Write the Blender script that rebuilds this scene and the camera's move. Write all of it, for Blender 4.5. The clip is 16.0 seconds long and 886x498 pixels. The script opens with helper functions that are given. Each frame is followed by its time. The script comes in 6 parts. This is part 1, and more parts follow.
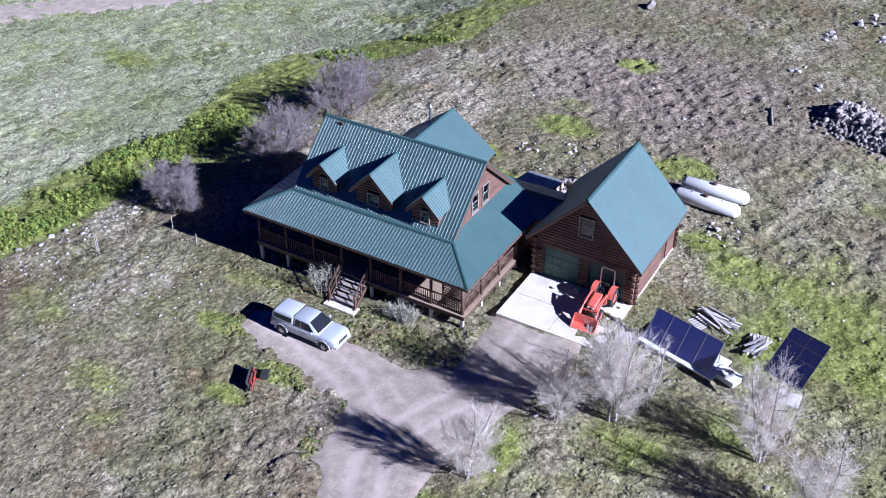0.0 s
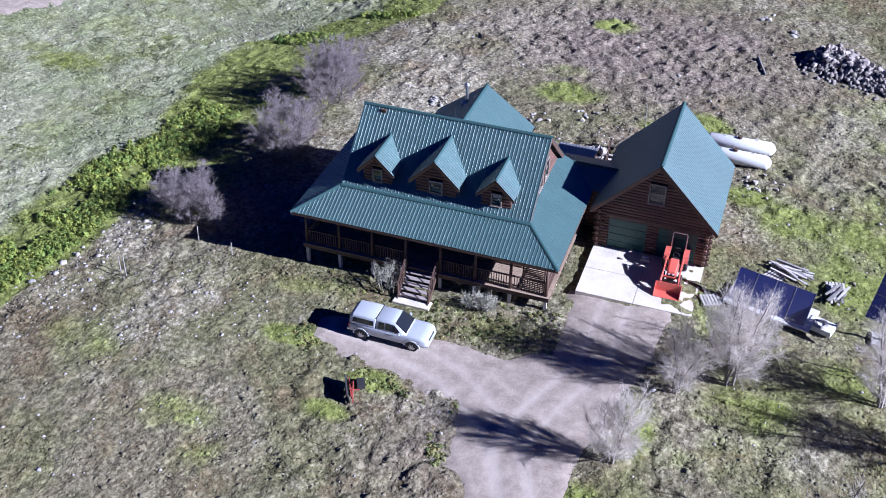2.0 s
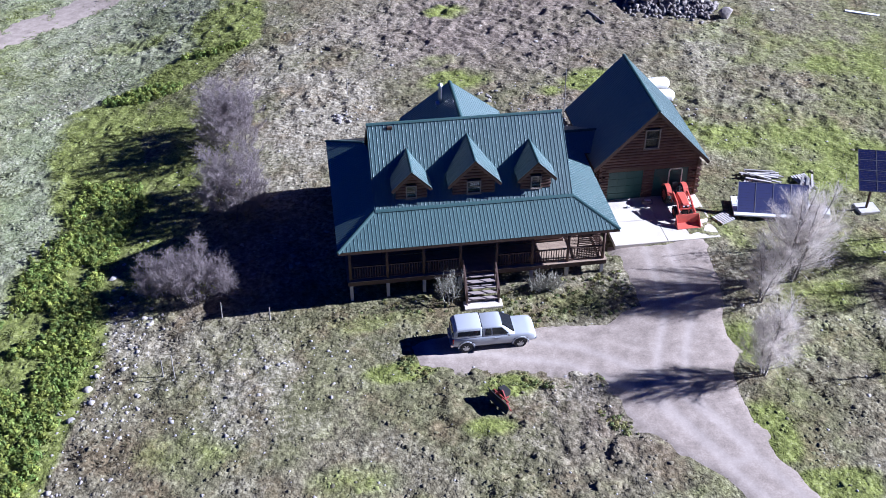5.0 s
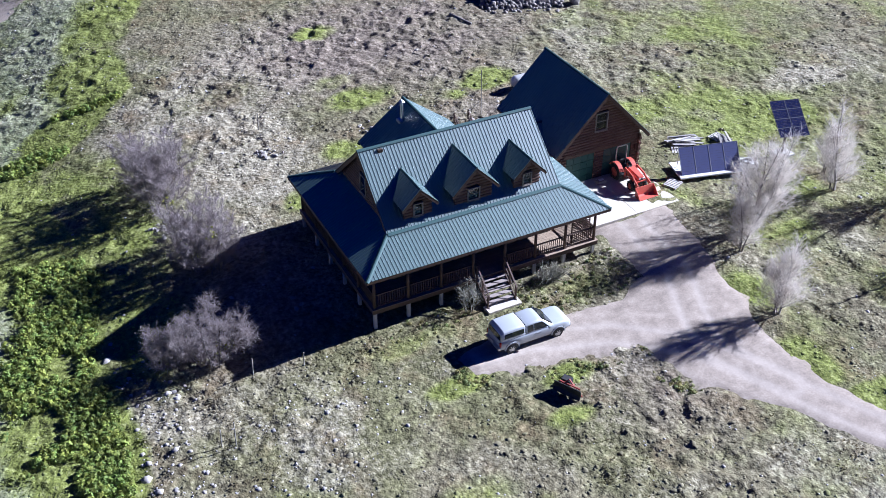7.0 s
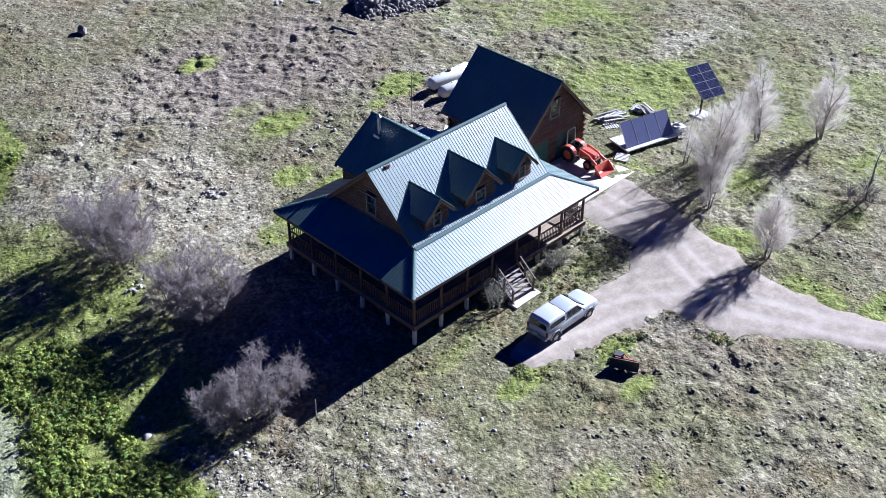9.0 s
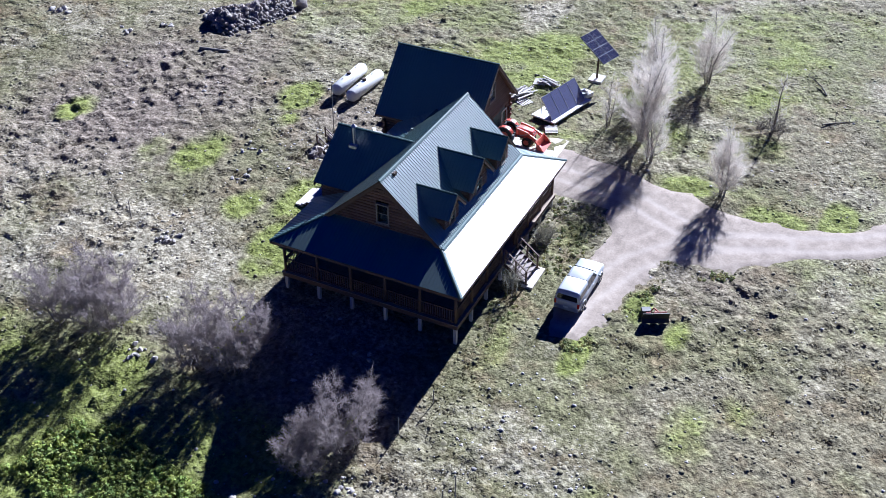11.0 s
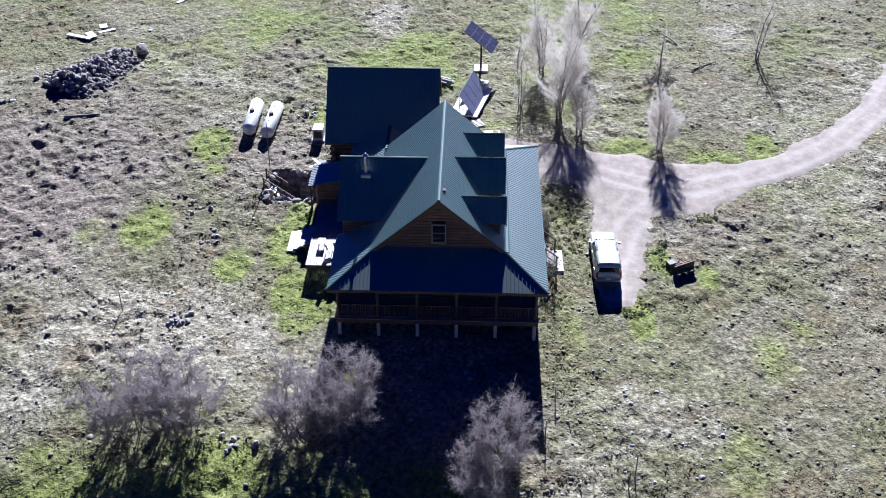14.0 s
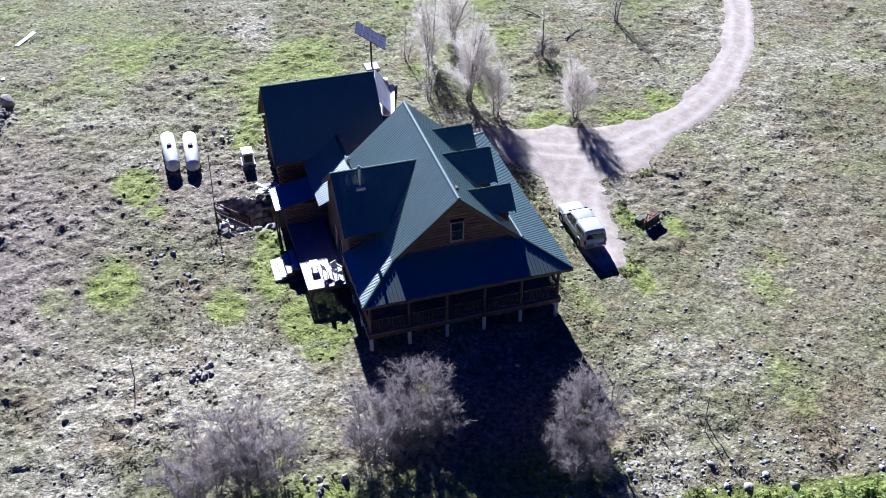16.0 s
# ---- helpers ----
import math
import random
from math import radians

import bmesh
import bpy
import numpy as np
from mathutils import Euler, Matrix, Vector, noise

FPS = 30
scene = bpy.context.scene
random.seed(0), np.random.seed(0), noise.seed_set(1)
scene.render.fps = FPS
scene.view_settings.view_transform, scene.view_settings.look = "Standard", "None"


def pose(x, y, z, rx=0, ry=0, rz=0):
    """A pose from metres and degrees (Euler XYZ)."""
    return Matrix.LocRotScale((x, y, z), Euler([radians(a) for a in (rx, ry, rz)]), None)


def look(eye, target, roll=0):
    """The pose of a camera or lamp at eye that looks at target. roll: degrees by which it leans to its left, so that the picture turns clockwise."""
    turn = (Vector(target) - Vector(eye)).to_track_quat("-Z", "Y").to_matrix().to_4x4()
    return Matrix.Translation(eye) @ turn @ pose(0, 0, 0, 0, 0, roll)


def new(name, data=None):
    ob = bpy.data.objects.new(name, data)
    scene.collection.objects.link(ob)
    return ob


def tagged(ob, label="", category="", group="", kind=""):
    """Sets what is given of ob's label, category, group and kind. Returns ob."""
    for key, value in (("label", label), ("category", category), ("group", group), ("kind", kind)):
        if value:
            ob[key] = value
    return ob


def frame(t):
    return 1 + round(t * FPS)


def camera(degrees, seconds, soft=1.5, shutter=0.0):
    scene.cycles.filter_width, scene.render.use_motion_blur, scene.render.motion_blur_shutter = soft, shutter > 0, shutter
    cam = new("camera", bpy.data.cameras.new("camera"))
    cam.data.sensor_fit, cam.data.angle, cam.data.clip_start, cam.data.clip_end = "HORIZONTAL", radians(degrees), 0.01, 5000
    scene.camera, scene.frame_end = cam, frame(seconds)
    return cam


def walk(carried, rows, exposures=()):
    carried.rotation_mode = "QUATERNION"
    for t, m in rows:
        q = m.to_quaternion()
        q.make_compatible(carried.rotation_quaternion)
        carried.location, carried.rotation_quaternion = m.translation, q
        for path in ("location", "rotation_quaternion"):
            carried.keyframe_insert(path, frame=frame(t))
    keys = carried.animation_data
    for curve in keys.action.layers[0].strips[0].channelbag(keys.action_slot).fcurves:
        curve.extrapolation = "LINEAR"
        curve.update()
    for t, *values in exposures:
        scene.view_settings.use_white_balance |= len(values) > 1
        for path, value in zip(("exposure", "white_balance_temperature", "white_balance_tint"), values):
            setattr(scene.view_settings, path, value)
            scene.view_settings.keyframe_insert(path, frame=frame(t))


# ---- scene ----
cam = camera(45.9, 16.0, 0.55)
PATH = [
    (0, (41.058, -43.471, 42.413), (40.233, -42.068, 41.251), 0.2),
    (0.5, (38.263, -44.269, 42.27), (37.497, -42.847, 41.09), 0.3),
    (1, (34.861, -45.317, 42.096), (34.166, -43.868, 40.906), 0.4),
    (1.5, (31.055, -46.28, 41.865), (30.438, -44.803, 40.665), 0.6),
    (2, (26.636, -47.312, 41.653), (26.111, -45.806, 40.446), 0.7),
    (2.5, (22.079, -48.337, 41.413), (21.692, -46.794, 40.2), 0.7),
    (3, (17.308, -49.392, 41.166), (17.023, -47.826, 39.955), 0.7),
    (3.5, (12.988, -49.652, 41.107), (12.822, -48.067, 39.898), 0.7),
    (4, (8.353, -49.973, 41.0), (8.315, -48.374, 39.799), 0.5),
    (4.5, (3.764, -50.073, 41.005), (3.861, -48.473, 39.809), 0.2),
    (4.7, (1.938, -50.111, 41.031), (2.088, -48.513, 39.838), 0.0),
    (6.8, (-16.493, -45.568, 41.62), (-15.81, -44.105, 40.441), 0.2),
    (7, (-18.155, -44.894, 41.535), (-17.413, -43.456, 40.359), 0.1),
    (7.5, (-22.15, -42.958, 41.667), (-21.311, -41.573, 40.493), 0.3),
    (8, (-25.597, -40.623, 41.742), (-24.65, -39.305, 40.573), 0.1),
    (8.5, (-28.933, -37.837, 41.669), (-27.877, -36.606, 40.5), 0.1),
    (9, (-32.137, -34.748, 41.774), (-30.992, -33.598, 40.604), 0.2),
    (9.2, (-33.279, -33.44, 41.701), (-32.104, -32.32, 40.532), 0.2),
    (11.3, (-44.005, -17.589, 41.804), (-42.526, -16.928, 40.631), 0.2),
    (11.5, (-44.676, -16.3, 41.787), (-43.184, -15.662, 40.617), 0.2),
    (12, (-46.092, -12.77, 41.881), (-44.551, -12.237, 40.723), 0.2),
    (12.5, (-47.176, -8.593, 42.136), (-45.596, -8.187, 40.979), 0.0),
    (13, (-47.878, -4.25, 42.245), (-46.277, -3.957, 41.082), 0.0),
    (13.5, (-48.3, 0.16, 42.304), (-46.686, 0.335, 41.135), 0.1),
    (14, (-48.54, 4.769, 42.28), (-46.92, 4.818, 41.107), 0.1),
    (14.5, (-48.46, 9.414, 42.531), (-46.853, 9.314, 41.346), 0.1),
    (15, (-48.136, 13.378, 42.493), (-46.533, 13.182, 41.313), 0.0),
    (15.5, (-47.282, 17.879, 42.69), (-45.701, 17.558, 41.508), 0.0),
    (16, (-46.117, 22.224, 42.826), (-44.577, 21.759, 41.638), -0.1),
]
walk(cam, [(t, look(eye, target, roll)) for t, eye, target, roll in PATH], [(0.0, 1.42, 4840, 24), (4.5, 1.51, 4860, 23), (9.0, 1.72, 4930, 16), (13.0, 1.7, 4960, 17), (16.0, 1.83, 4950, 17)])

# ---- world, sun ----
SUN_TO = Vector((1.0, -0.045, 0.53)).normalized()
world = bpy.data.worlds.new("sky")
scene.world = world
world.use_nodes = True
wn = world.node_tree.nodes
sky = wn.new("ShaderNodeTexSky")
sky.sky_type = "NISHITA"
sky.sun_disc = False
sky.sun_elevation = math.asin(SUN_TO.z)
sky.sun_rotation = math.atan2(SUN_TO.x, SUN_TO.y)
sky.altitude = 2400
sky.ozone_density = 5.0
sky.dust_density = 0.5
deep = wn.new("ShaderNodeHueSaturation")
deep.inputs["Saturation"].default_value = 1.7
deep.inputs["Hue"].default_value = 0.54
world.node_tree.links.new(sky.outputs[0], deep.inputs["Color"])
world.node_tree.links.new(deep.outputs[0], wn["Background"].inputs[0])
wn["Background"].inputs[1].default_value = 0.0125
sun = new("sun", bpy.data.lights.new("sun", "SUN"))
sun.data.energy, sun.data.angle, sun.data.color = 4.6, radians(0.55), (1.0, 0.93, 0.83)
sun.matrix_world = look(SUN_TO * 100, (0, 0, 0))


# ---- materials ----
def material(name, colors, scale=3.0, detail=6, rough=0.7, metal=0.0, bump=0.2, fine=40.0, spread=0.5, piece=0.0, island=0.0, spec=0.5):
    """Two noises, coarse and fine, run over a ramp of colours; piece and island vary brightness from one piece to the next."""
    m = bpy.data.materials.new(name)
    m.use_nodes = True
    nt = m.node_tree
    N, L = nt.nodes, nt.links
    bsdf = N["Principled BSDF"]
    geo = N.new("ShaderNodeNewGeometry")
    co = geo.outputs["Position"]
    n1, n2 = N.new("ShaderNodeTexNoise"), N.new("ShaderNodeTexNoise")
    for n, s in ((n1, scale), (n2, fine)):
        L.new(co, n.inputs["Vector"])
        n.inputs["Scale"].default_value = s
        n.inputs["Detail"].default_value = detail
        n.inputs["Roughness"].default_value = 0.65
    mixed = N.new("ShaderNodeMix")
    mixed.inputs[0].default_value = 0.4
    L.new(n1.outputs[0], mixed.inputs[2])
    L.new(n2.outputs[0], mixed.inputs[3])
    ramp = N.new("ShaderNodeValToRGB")
    el = ramp.color_ramp.elements
    lo, hi = 0.5 - spread / 2, 0.5 + spread / 2
    while len(el) < len(colors):
        el.new(0.5)
    for i, c in enumerate(colors):
        el[i].position = lo + (hi - lo) * i / max(1, len(colors) - 1)
        el[i].color = (*c, 1)
    L.new(mixed.outputs[0], ramp.inputs[0])
    out = ramp.outputs[0]
    for amount, source in ((piece, "o"), (island, "i")):
        if amount:
            rnd = N.new("ShaderNodeObjectInfo").outputs["Random"] if source == "o" else geo.outputs["Random Per Island"]
            mr = N.new("ShaderNodeMapRange")
            mr.inputs[3].default_value, mr.inputs[4].default_value = 1 - amount, 1 + amount
            L.new(rnd, mr.inputs[0])
            hsv = N.new("ShaderNodeHueSaturation")
            L.new(mr.outputs[0], hsv.inputs["Value"])
            L.new(out, hsv.inputs["Color"])
            out = hsv.outputs[0]
    L.new(out, bsdf.inputs["Base Color"])
    bsdf.inputs["Roughness"].default_value = rough
    bsdf.inputs["Metallic"].default_value = metal
    bsdf.inputs["Specular IOR Level"].default_value = spec
    if bump:
        b = N.new("ShaderNodeBump")
        b.inputs["Strength"].default_value = bump
        b.inputs["Distance"].default_value = 0.03
        L.new(mixed.outputs[0], b.inputs["Height"])
        L.new(b.outputs[0], bsdf.inputs["Normal"])
    return m


M_ROOF_IOR = 1.78


def glass(name, tint=(0.8, 0.86, 0.88)):
    m = bpy.data.materials.new(name)
    m.use_nodes = True
    p = m.node_tree.nodes["Principled BSDF"]
    p.inputs["Base Color"].default_value = (*tint, 1)
    p.inputs["Transmission Weight"].default_value = 1.0
    p.inputs["Roughness"].default_value = 0.03
    p.inputs["IOR"].default_value = 1.5
    return m


M_ROOF = material("green_metal_roof", [(0.034, 0.081, 0.077), (0.045, 0.1, 0.095), (0.058, 0.12, 0.114)], 0.9, 5, 0.45, 0.0, 0.04, 12, 0.6, piece=0.06, spec=1.0)
M_ROOF.node_tree.nodes["Principled BSDF"].inputs["IOR"].default_value = M_ROOF_IOR
M_RIDGE = material("green_ridge_cap", [(0.032, 0.074, 0.074), (0.042, 0.088, 0.087)], 1.2, 4, 0.62, 0.0, 0.04, 12, 0.5, spec=0.3)
M_DECKING = material("roof_underlay_boards", [(0.05, 0.03, 0.02), (0.09, 0.055, 0.035)], 3, 4, 0.8, 0, 0.2)
M_LOG = material("stained_log", [(0.05, 0.027, 0.019), (0.112, 0.06, 0.04), (0.2, 0.113, 0.074)], 1.6, 6, 0.62, 0, 0.3, 14, 0.55, piece=0.16)
M_TIMBER = material("stained_timber", [(0.055, 0.031, 0.022), (0.09, 0.052, 0.036), (0.14, 0.085, 0.06)], 2.5, 6, 0.65, 0, 0.3, 22, 0.5, piece=0.1)
M_FLOOR = material("porch_boards", [(0.21, 0.155, 0.105), (0.32, 0.24, 0.165), (0.39, 0.3, 0.215)], 2.2, 6, 0.75, 0, 0.25, 25, 0.5, piece=0.12)
M_DECK = material("dark_deck_boards", [(0.2, 0.16, 0.15), (0.34, 0.285, 0.27)], 2.2, 6, 0.6, 0, 0.2, 25, 0.5, piece=0.12)
M_PALE = material("weathered_plank", [(0.3, 0.28, 0.25), (0.48, 0.45, 0.41), (0.6, 0.57, 0.53)], 2.5, 6, 0.8, 0, 0.3, 30, 0.5, piece=0.15)
M_CONCRETE = material("concrete", [(0.33, 0.3, 0.245), (0.6, 0.55, 0.455), (0.69, 0.635, 0.53)], 0.55, 9, 0.85, 0, 0.12, 18, 0.46)
M_PIER = material("concrete_pier", [(0.42, 0.4, 0.36), (0.58, 0.55, 0.5)], 3, 5, 0.85, 0, 0.2, 30, 0.5)
M_FOUND = material("foundation", [(0.2, 0.19, 0.17), (0.32, 0.3, 0.27)], 1.5, 5, 0.9, 0, 0.2)
M_DOORGREEN = material("green_garage_door", [(0.018, 0.07, 0.06), (0.026, 0.09, 0.078)], 2, 4, 0.5, 0, 0.05)
M_TRIM = material("pale_window_trim", [(0.2, 0.17, 0.14), (0.28, 0.245, 0.2)], 4, 4, 0.6, 0, 0.1)
M_GLASS = glass("window_glass")
M_DARKGLASS = material("dark_tinted_glass", [(0.012, 0.014, 0.018), (0.02, 0.023, 0.028)], 2, 2, 0.06, 0, 0.0, spec=0.7)
M_STEEL = material("galvanised_pipe", [(0.45, 0.46, 0.47), (0.62, 0.63, 0.64)], 6, 4, 0.35, 0.9, 0.05)


# ---- mesh helpers ----
def part(name, bm, mat, parent=None, label=""):
    me = bpy.data.meshes.new(name)
    bm.to_mesh(me)
    bm.free()
    me.materials.append(mat)
    ob = new(name, me)
    ob.parent = parent
    if label:
        ob["label"] = label
    return ob


def share(name, me, parent, m, label=""):
    ob = new(name, me)
    ob.parent = parent
    ob.matrix_basis = m
    if label:
        ob["label"] = label
    return ob


def thing(name, label, category, at=(0, 0, 0), turn=0.0, group="", kind=""):
    ob = new(name)
    ob.matrix_basis = pose(*at, 0, 0, turn)
    ob.empty_display_size = 0.2
    return tagged(ob, label, category, group, kind)


def box(bm, x0, x1, y0, y1, z0, z1, bevel=0.0):
    r = bmesh.ops.create_cube(bm, size=1, matrix=Matrix.LocRotScale(((x0 + x1) / 2, (y0 + y1) / 2, (z0 + z1) / 2), None, (x1 - x0, y1 - y0, z1 - z0)))
    if bevel:
        es = list({e for v in r["verts"] for e in v.link_edges})
        bmesh.ops.bevel(bm, geom=es, offset=bevel, segments=2, affect="EDGES", clamp_overlap=True)
    return bm


def boxbm(*a, bevel=0.0):
    return box(bmesh.new(), *a, bevel=bevel)


def tube(bm, a, b, r0, r1=None, n=10, caps=True):
    a, b = Vector(a), Vector(b)
    d = b - a
    m = Matrix.Translation((a + b) / 2) @ d.to_track_quat("Z", "Y").to_matrix().to_4x4()
    bmesh.ops.create_cone(bm, cap_ends=caps, segments=n, radius1=r0, radius2=r0 if r1 is None else r1, depth=d.length, matrix=m)
    return bm


def bar(bm, a, b, w, h, bevel=0.0):
    """A squared bar from a to b, w wide and h high."""
    a, b = Vector(a), Vector(b)
    d = b - a
    q = d.to_track_quat("X", "Z")
    r = bmesh.ops.create_cube(bm, size=1, matrix=Matrix.LocRotScale((a + b) / 2, q, (d.length, w, h)))
    if bevel:
        bmesh.ops.bevel(bm, geom=list({e for v in r["verts"] for e in v.link_edges}), offset=bevel, segments=1, affect="EDGES", clamp_overlap=True)
    return bm


def smooth(ob):
    for p in ob.data.polygons:
        p.use_smooth = True
    return ob


def mesh_of(name, bm, mat, sm=False):
    me = bpy.data.meshes.new(name)
    bm.to_mesh(me)
    bm.free()
    me.materials.append(mat)
    if sm:
        for p in me.polygons:
            p.use_smooth = True
    return me


def loft(bm, rings, closed=True, caps=True):
    """Skin a row of rings of points, each with the same count."""
    vs = [[bm.verts.new(p) for p in ring] for ring in rings]
    n = len(vs[0])
    for a, b in zip(vs, vs[1:]):
        for i in range(n if closed else n - 1):
            bm.faces.new((a[i], a[(i + 1) % n], b[(i + 1) % n], b[i]))
    if caps:
        bm.faces.new(vs[0][::-1])
        bm.faces.new(vs[-1])
    bmesh.ops.recalc_face_normals(bm, faces=bm.faces)
    return bm


# ---- lie of the land ----
def lattice(ix, iy, seed):
    h = (ix.astype(np.int64) * 374761393 + iy.astype(np.int64) * 668265263 + seed * 982451653) & 0x7FFFFFFF
    h = ((h ^ (h >> 13)) * 1274126177) & 0x7FFFFFFF
    return ((h ^ (h >> 16)) & 0xFFFF) / 65535.0


def vnoise(x, y, s, seed=0):
    x, y = np.asarray(x, float) / s, np.asarray(y, float) / s
    ix, iy = np.floor(x), np.floor(y)
    fx, fy = x - ix, y - iy
    fx, fy = fx * fx * (3 - 2 * fx), fy * fy * (3 - 2 * fy)
    a, b = lattice(ix, iy, seed), lattice(ix + 1, iy, seed)
    c, d = lattice(ix, iy + 1, seed), lattice(ix + 1, iy + 1, seed)
    return (a * (1 - fx) + b * fx) * (1 - fy) + (c * (1 - fx) + d * fx) * fy


def fbm(x, y, s, seed=0, octaves=4):
    v, amp, total = 0, 1.0, 0.0
    for k in range(octaves):
        v = v + amp * vnoise(x, y, s / 2 ** k, seed + k * 17)
        total += amp
        amp *= 0.55
    return v / total


def lie(x, y):
    """Smooth height of the ground: it falls west to the wet meadow and rises gently to the north-east."""
    x, y = np.clip(np.asarray(x, float), -60, 80), np.clip(np.asarray(y, float), -60, 90)
    a, b = np.tanh((x + 12) / 9), np.tanh((x - 18) / 12)
    return -0.349 + 0.724 * a + 0.473 * b - 0.466 * y / 30 + 0.921 * y / 30 * a + 0.22 * np.exp(-((x - 21.4) / 4.5) ** 2 - ((y - 3.5) / 3.6) ** 2)


def soft(v, lo, hi):
    t = np.clip((np.asarray(v, float) - lo) / (hi - lo), 0, 1)
    return t * t * (3 - 2 * t)


def near_line(x, y, pts):
    d = np.full(np.shape(x), 1e9)
    for (ax, ay), (bx, by) in zip(pts, pts[1:]):
        ux, uy = bx - ax, by - ay
        t = np.clip(((x - ax) * ux + (y - ay) * uy) / (ux * ux + uy * uy), 0, 1)
        d = np.minimum(d, np.hypot(x - ax - t * ux, y - ay - t * uy))
    return d


LANE = [(60, -42.8), (47, -37.6), (38.2, -33.9), (31.2, -29.7), (25.2, -24.6), (21.3, -19.4), (19.5, -15.5)]


def tapered(x, y, pts):
    """Metres inside a row of discs (x, y, radius) and the tapers that join them."""
    best = np.full(np.shape(x), -1e9)
    for (ax, ay, ar), (bx, by, br) in zip(pts, pts[1:]):
        ux, uy = bx - ax, by - ay
        t = np.clip(((x - ax) * ux + (y - ay) * uy) / (ux * ux + uy * uy), 0, 1)
        best = np.maximum(best, ar + (br - ar) * t - np.hypot(x - ax - t * ux, y - ay - t * uy))
    return best


def road_depth(x, y):
    """Metres inside the gravel (minus: outside)."""
    x, y = np.asarray(x, float), np.asarray(y, float)
    lane = 1.6 - near_line(x, y, LANE)
    fan = tapered(x, y, [(19.9, -16.4, 1.6), (17.9, -10.8, 3.3), (18.1, -7.3, 4.2)])
    spur = tapered(x, y, [(15, -6.1, 2.1), (10.5, -5.7, 1.75), (5.4, -5.0, 1.3)])
    apron = np.minimum(np.minimum(x - 18.0, 23.9 + 0.25 * y * (y < 0) - x), np.minimum(y + 7, 2.6 - y))
    return np.maximum.reduce([lane, fan, spur, apron])


def pit_depth(x, y):
    d = np.minimum(np.minimum(x - 14.7, 18.4 - x), np.minimum(y - 15.2, 19.6 - y))
    return soft(d, -0.15, 0.35)


def hummocks(x, y):
    """Tussock mounds and trodden hollows in the rough pasture, flattened on the drive."""
    trodden = np.clip(1.3 - np.hypot((x - 22) / 22, (y - 34) / 17), 0, 1)
    rough = 0.5 + 0.5 * soft(fbm(x, y, 9.0, 14, 2), 0.35, 0.65) + 0.5 * trodden
    bend = 0.5 * vnoise(x, y, 0.9, 6)
    mound = soft(vnoise(x + bend, y - bend, 0.8, 9), 0.45, 0.8) + 0.5 * soft(vnoise(x - bend, y + bend, 0.42, 10), 0.5, 0.85)
    return rough * (0.075 * mound + 0.33 * (fbm(x, y, 0.8, 19, 2) - 0.5) + 0.1 * (fbm(x, y, 1.9, 31, 2) - 0.5)) * soft(-road_depth(x, y), -0.3, 0.6)


def ground_z(x, y):
    z = lie(x, y) + 0.16 * (fbm(x, y, 5.0, 3) - 0.5) + hummocks(x, y)
    return z - 2.0 * pit_depth(x, y)


def gz(x, y):
    return float(ground_z(np.array([x]), np.array([y]))[0])


BANK = [(-18, -22), (-16, -8.5), (-14.5, -2), (-14.8, 7.3), (-12.6, 13.7), (-14.5, 24), (-14.5, 31.5), (-10.3, 34), (-5.2, 39.5), (-4, 47.5), (6, 70)]
TRACK = [(-62, 14), (-53, 26), (-45, 36), (-37, 45), (-24, 57), (-10, 68)]


def bank_side(x, y):
    """Metres west of the foot of the bank."""
    ys, xs = [p[1] for p in BANK], [p[0] for p in BANK]
    return np.interp(y, ys, xs) - x


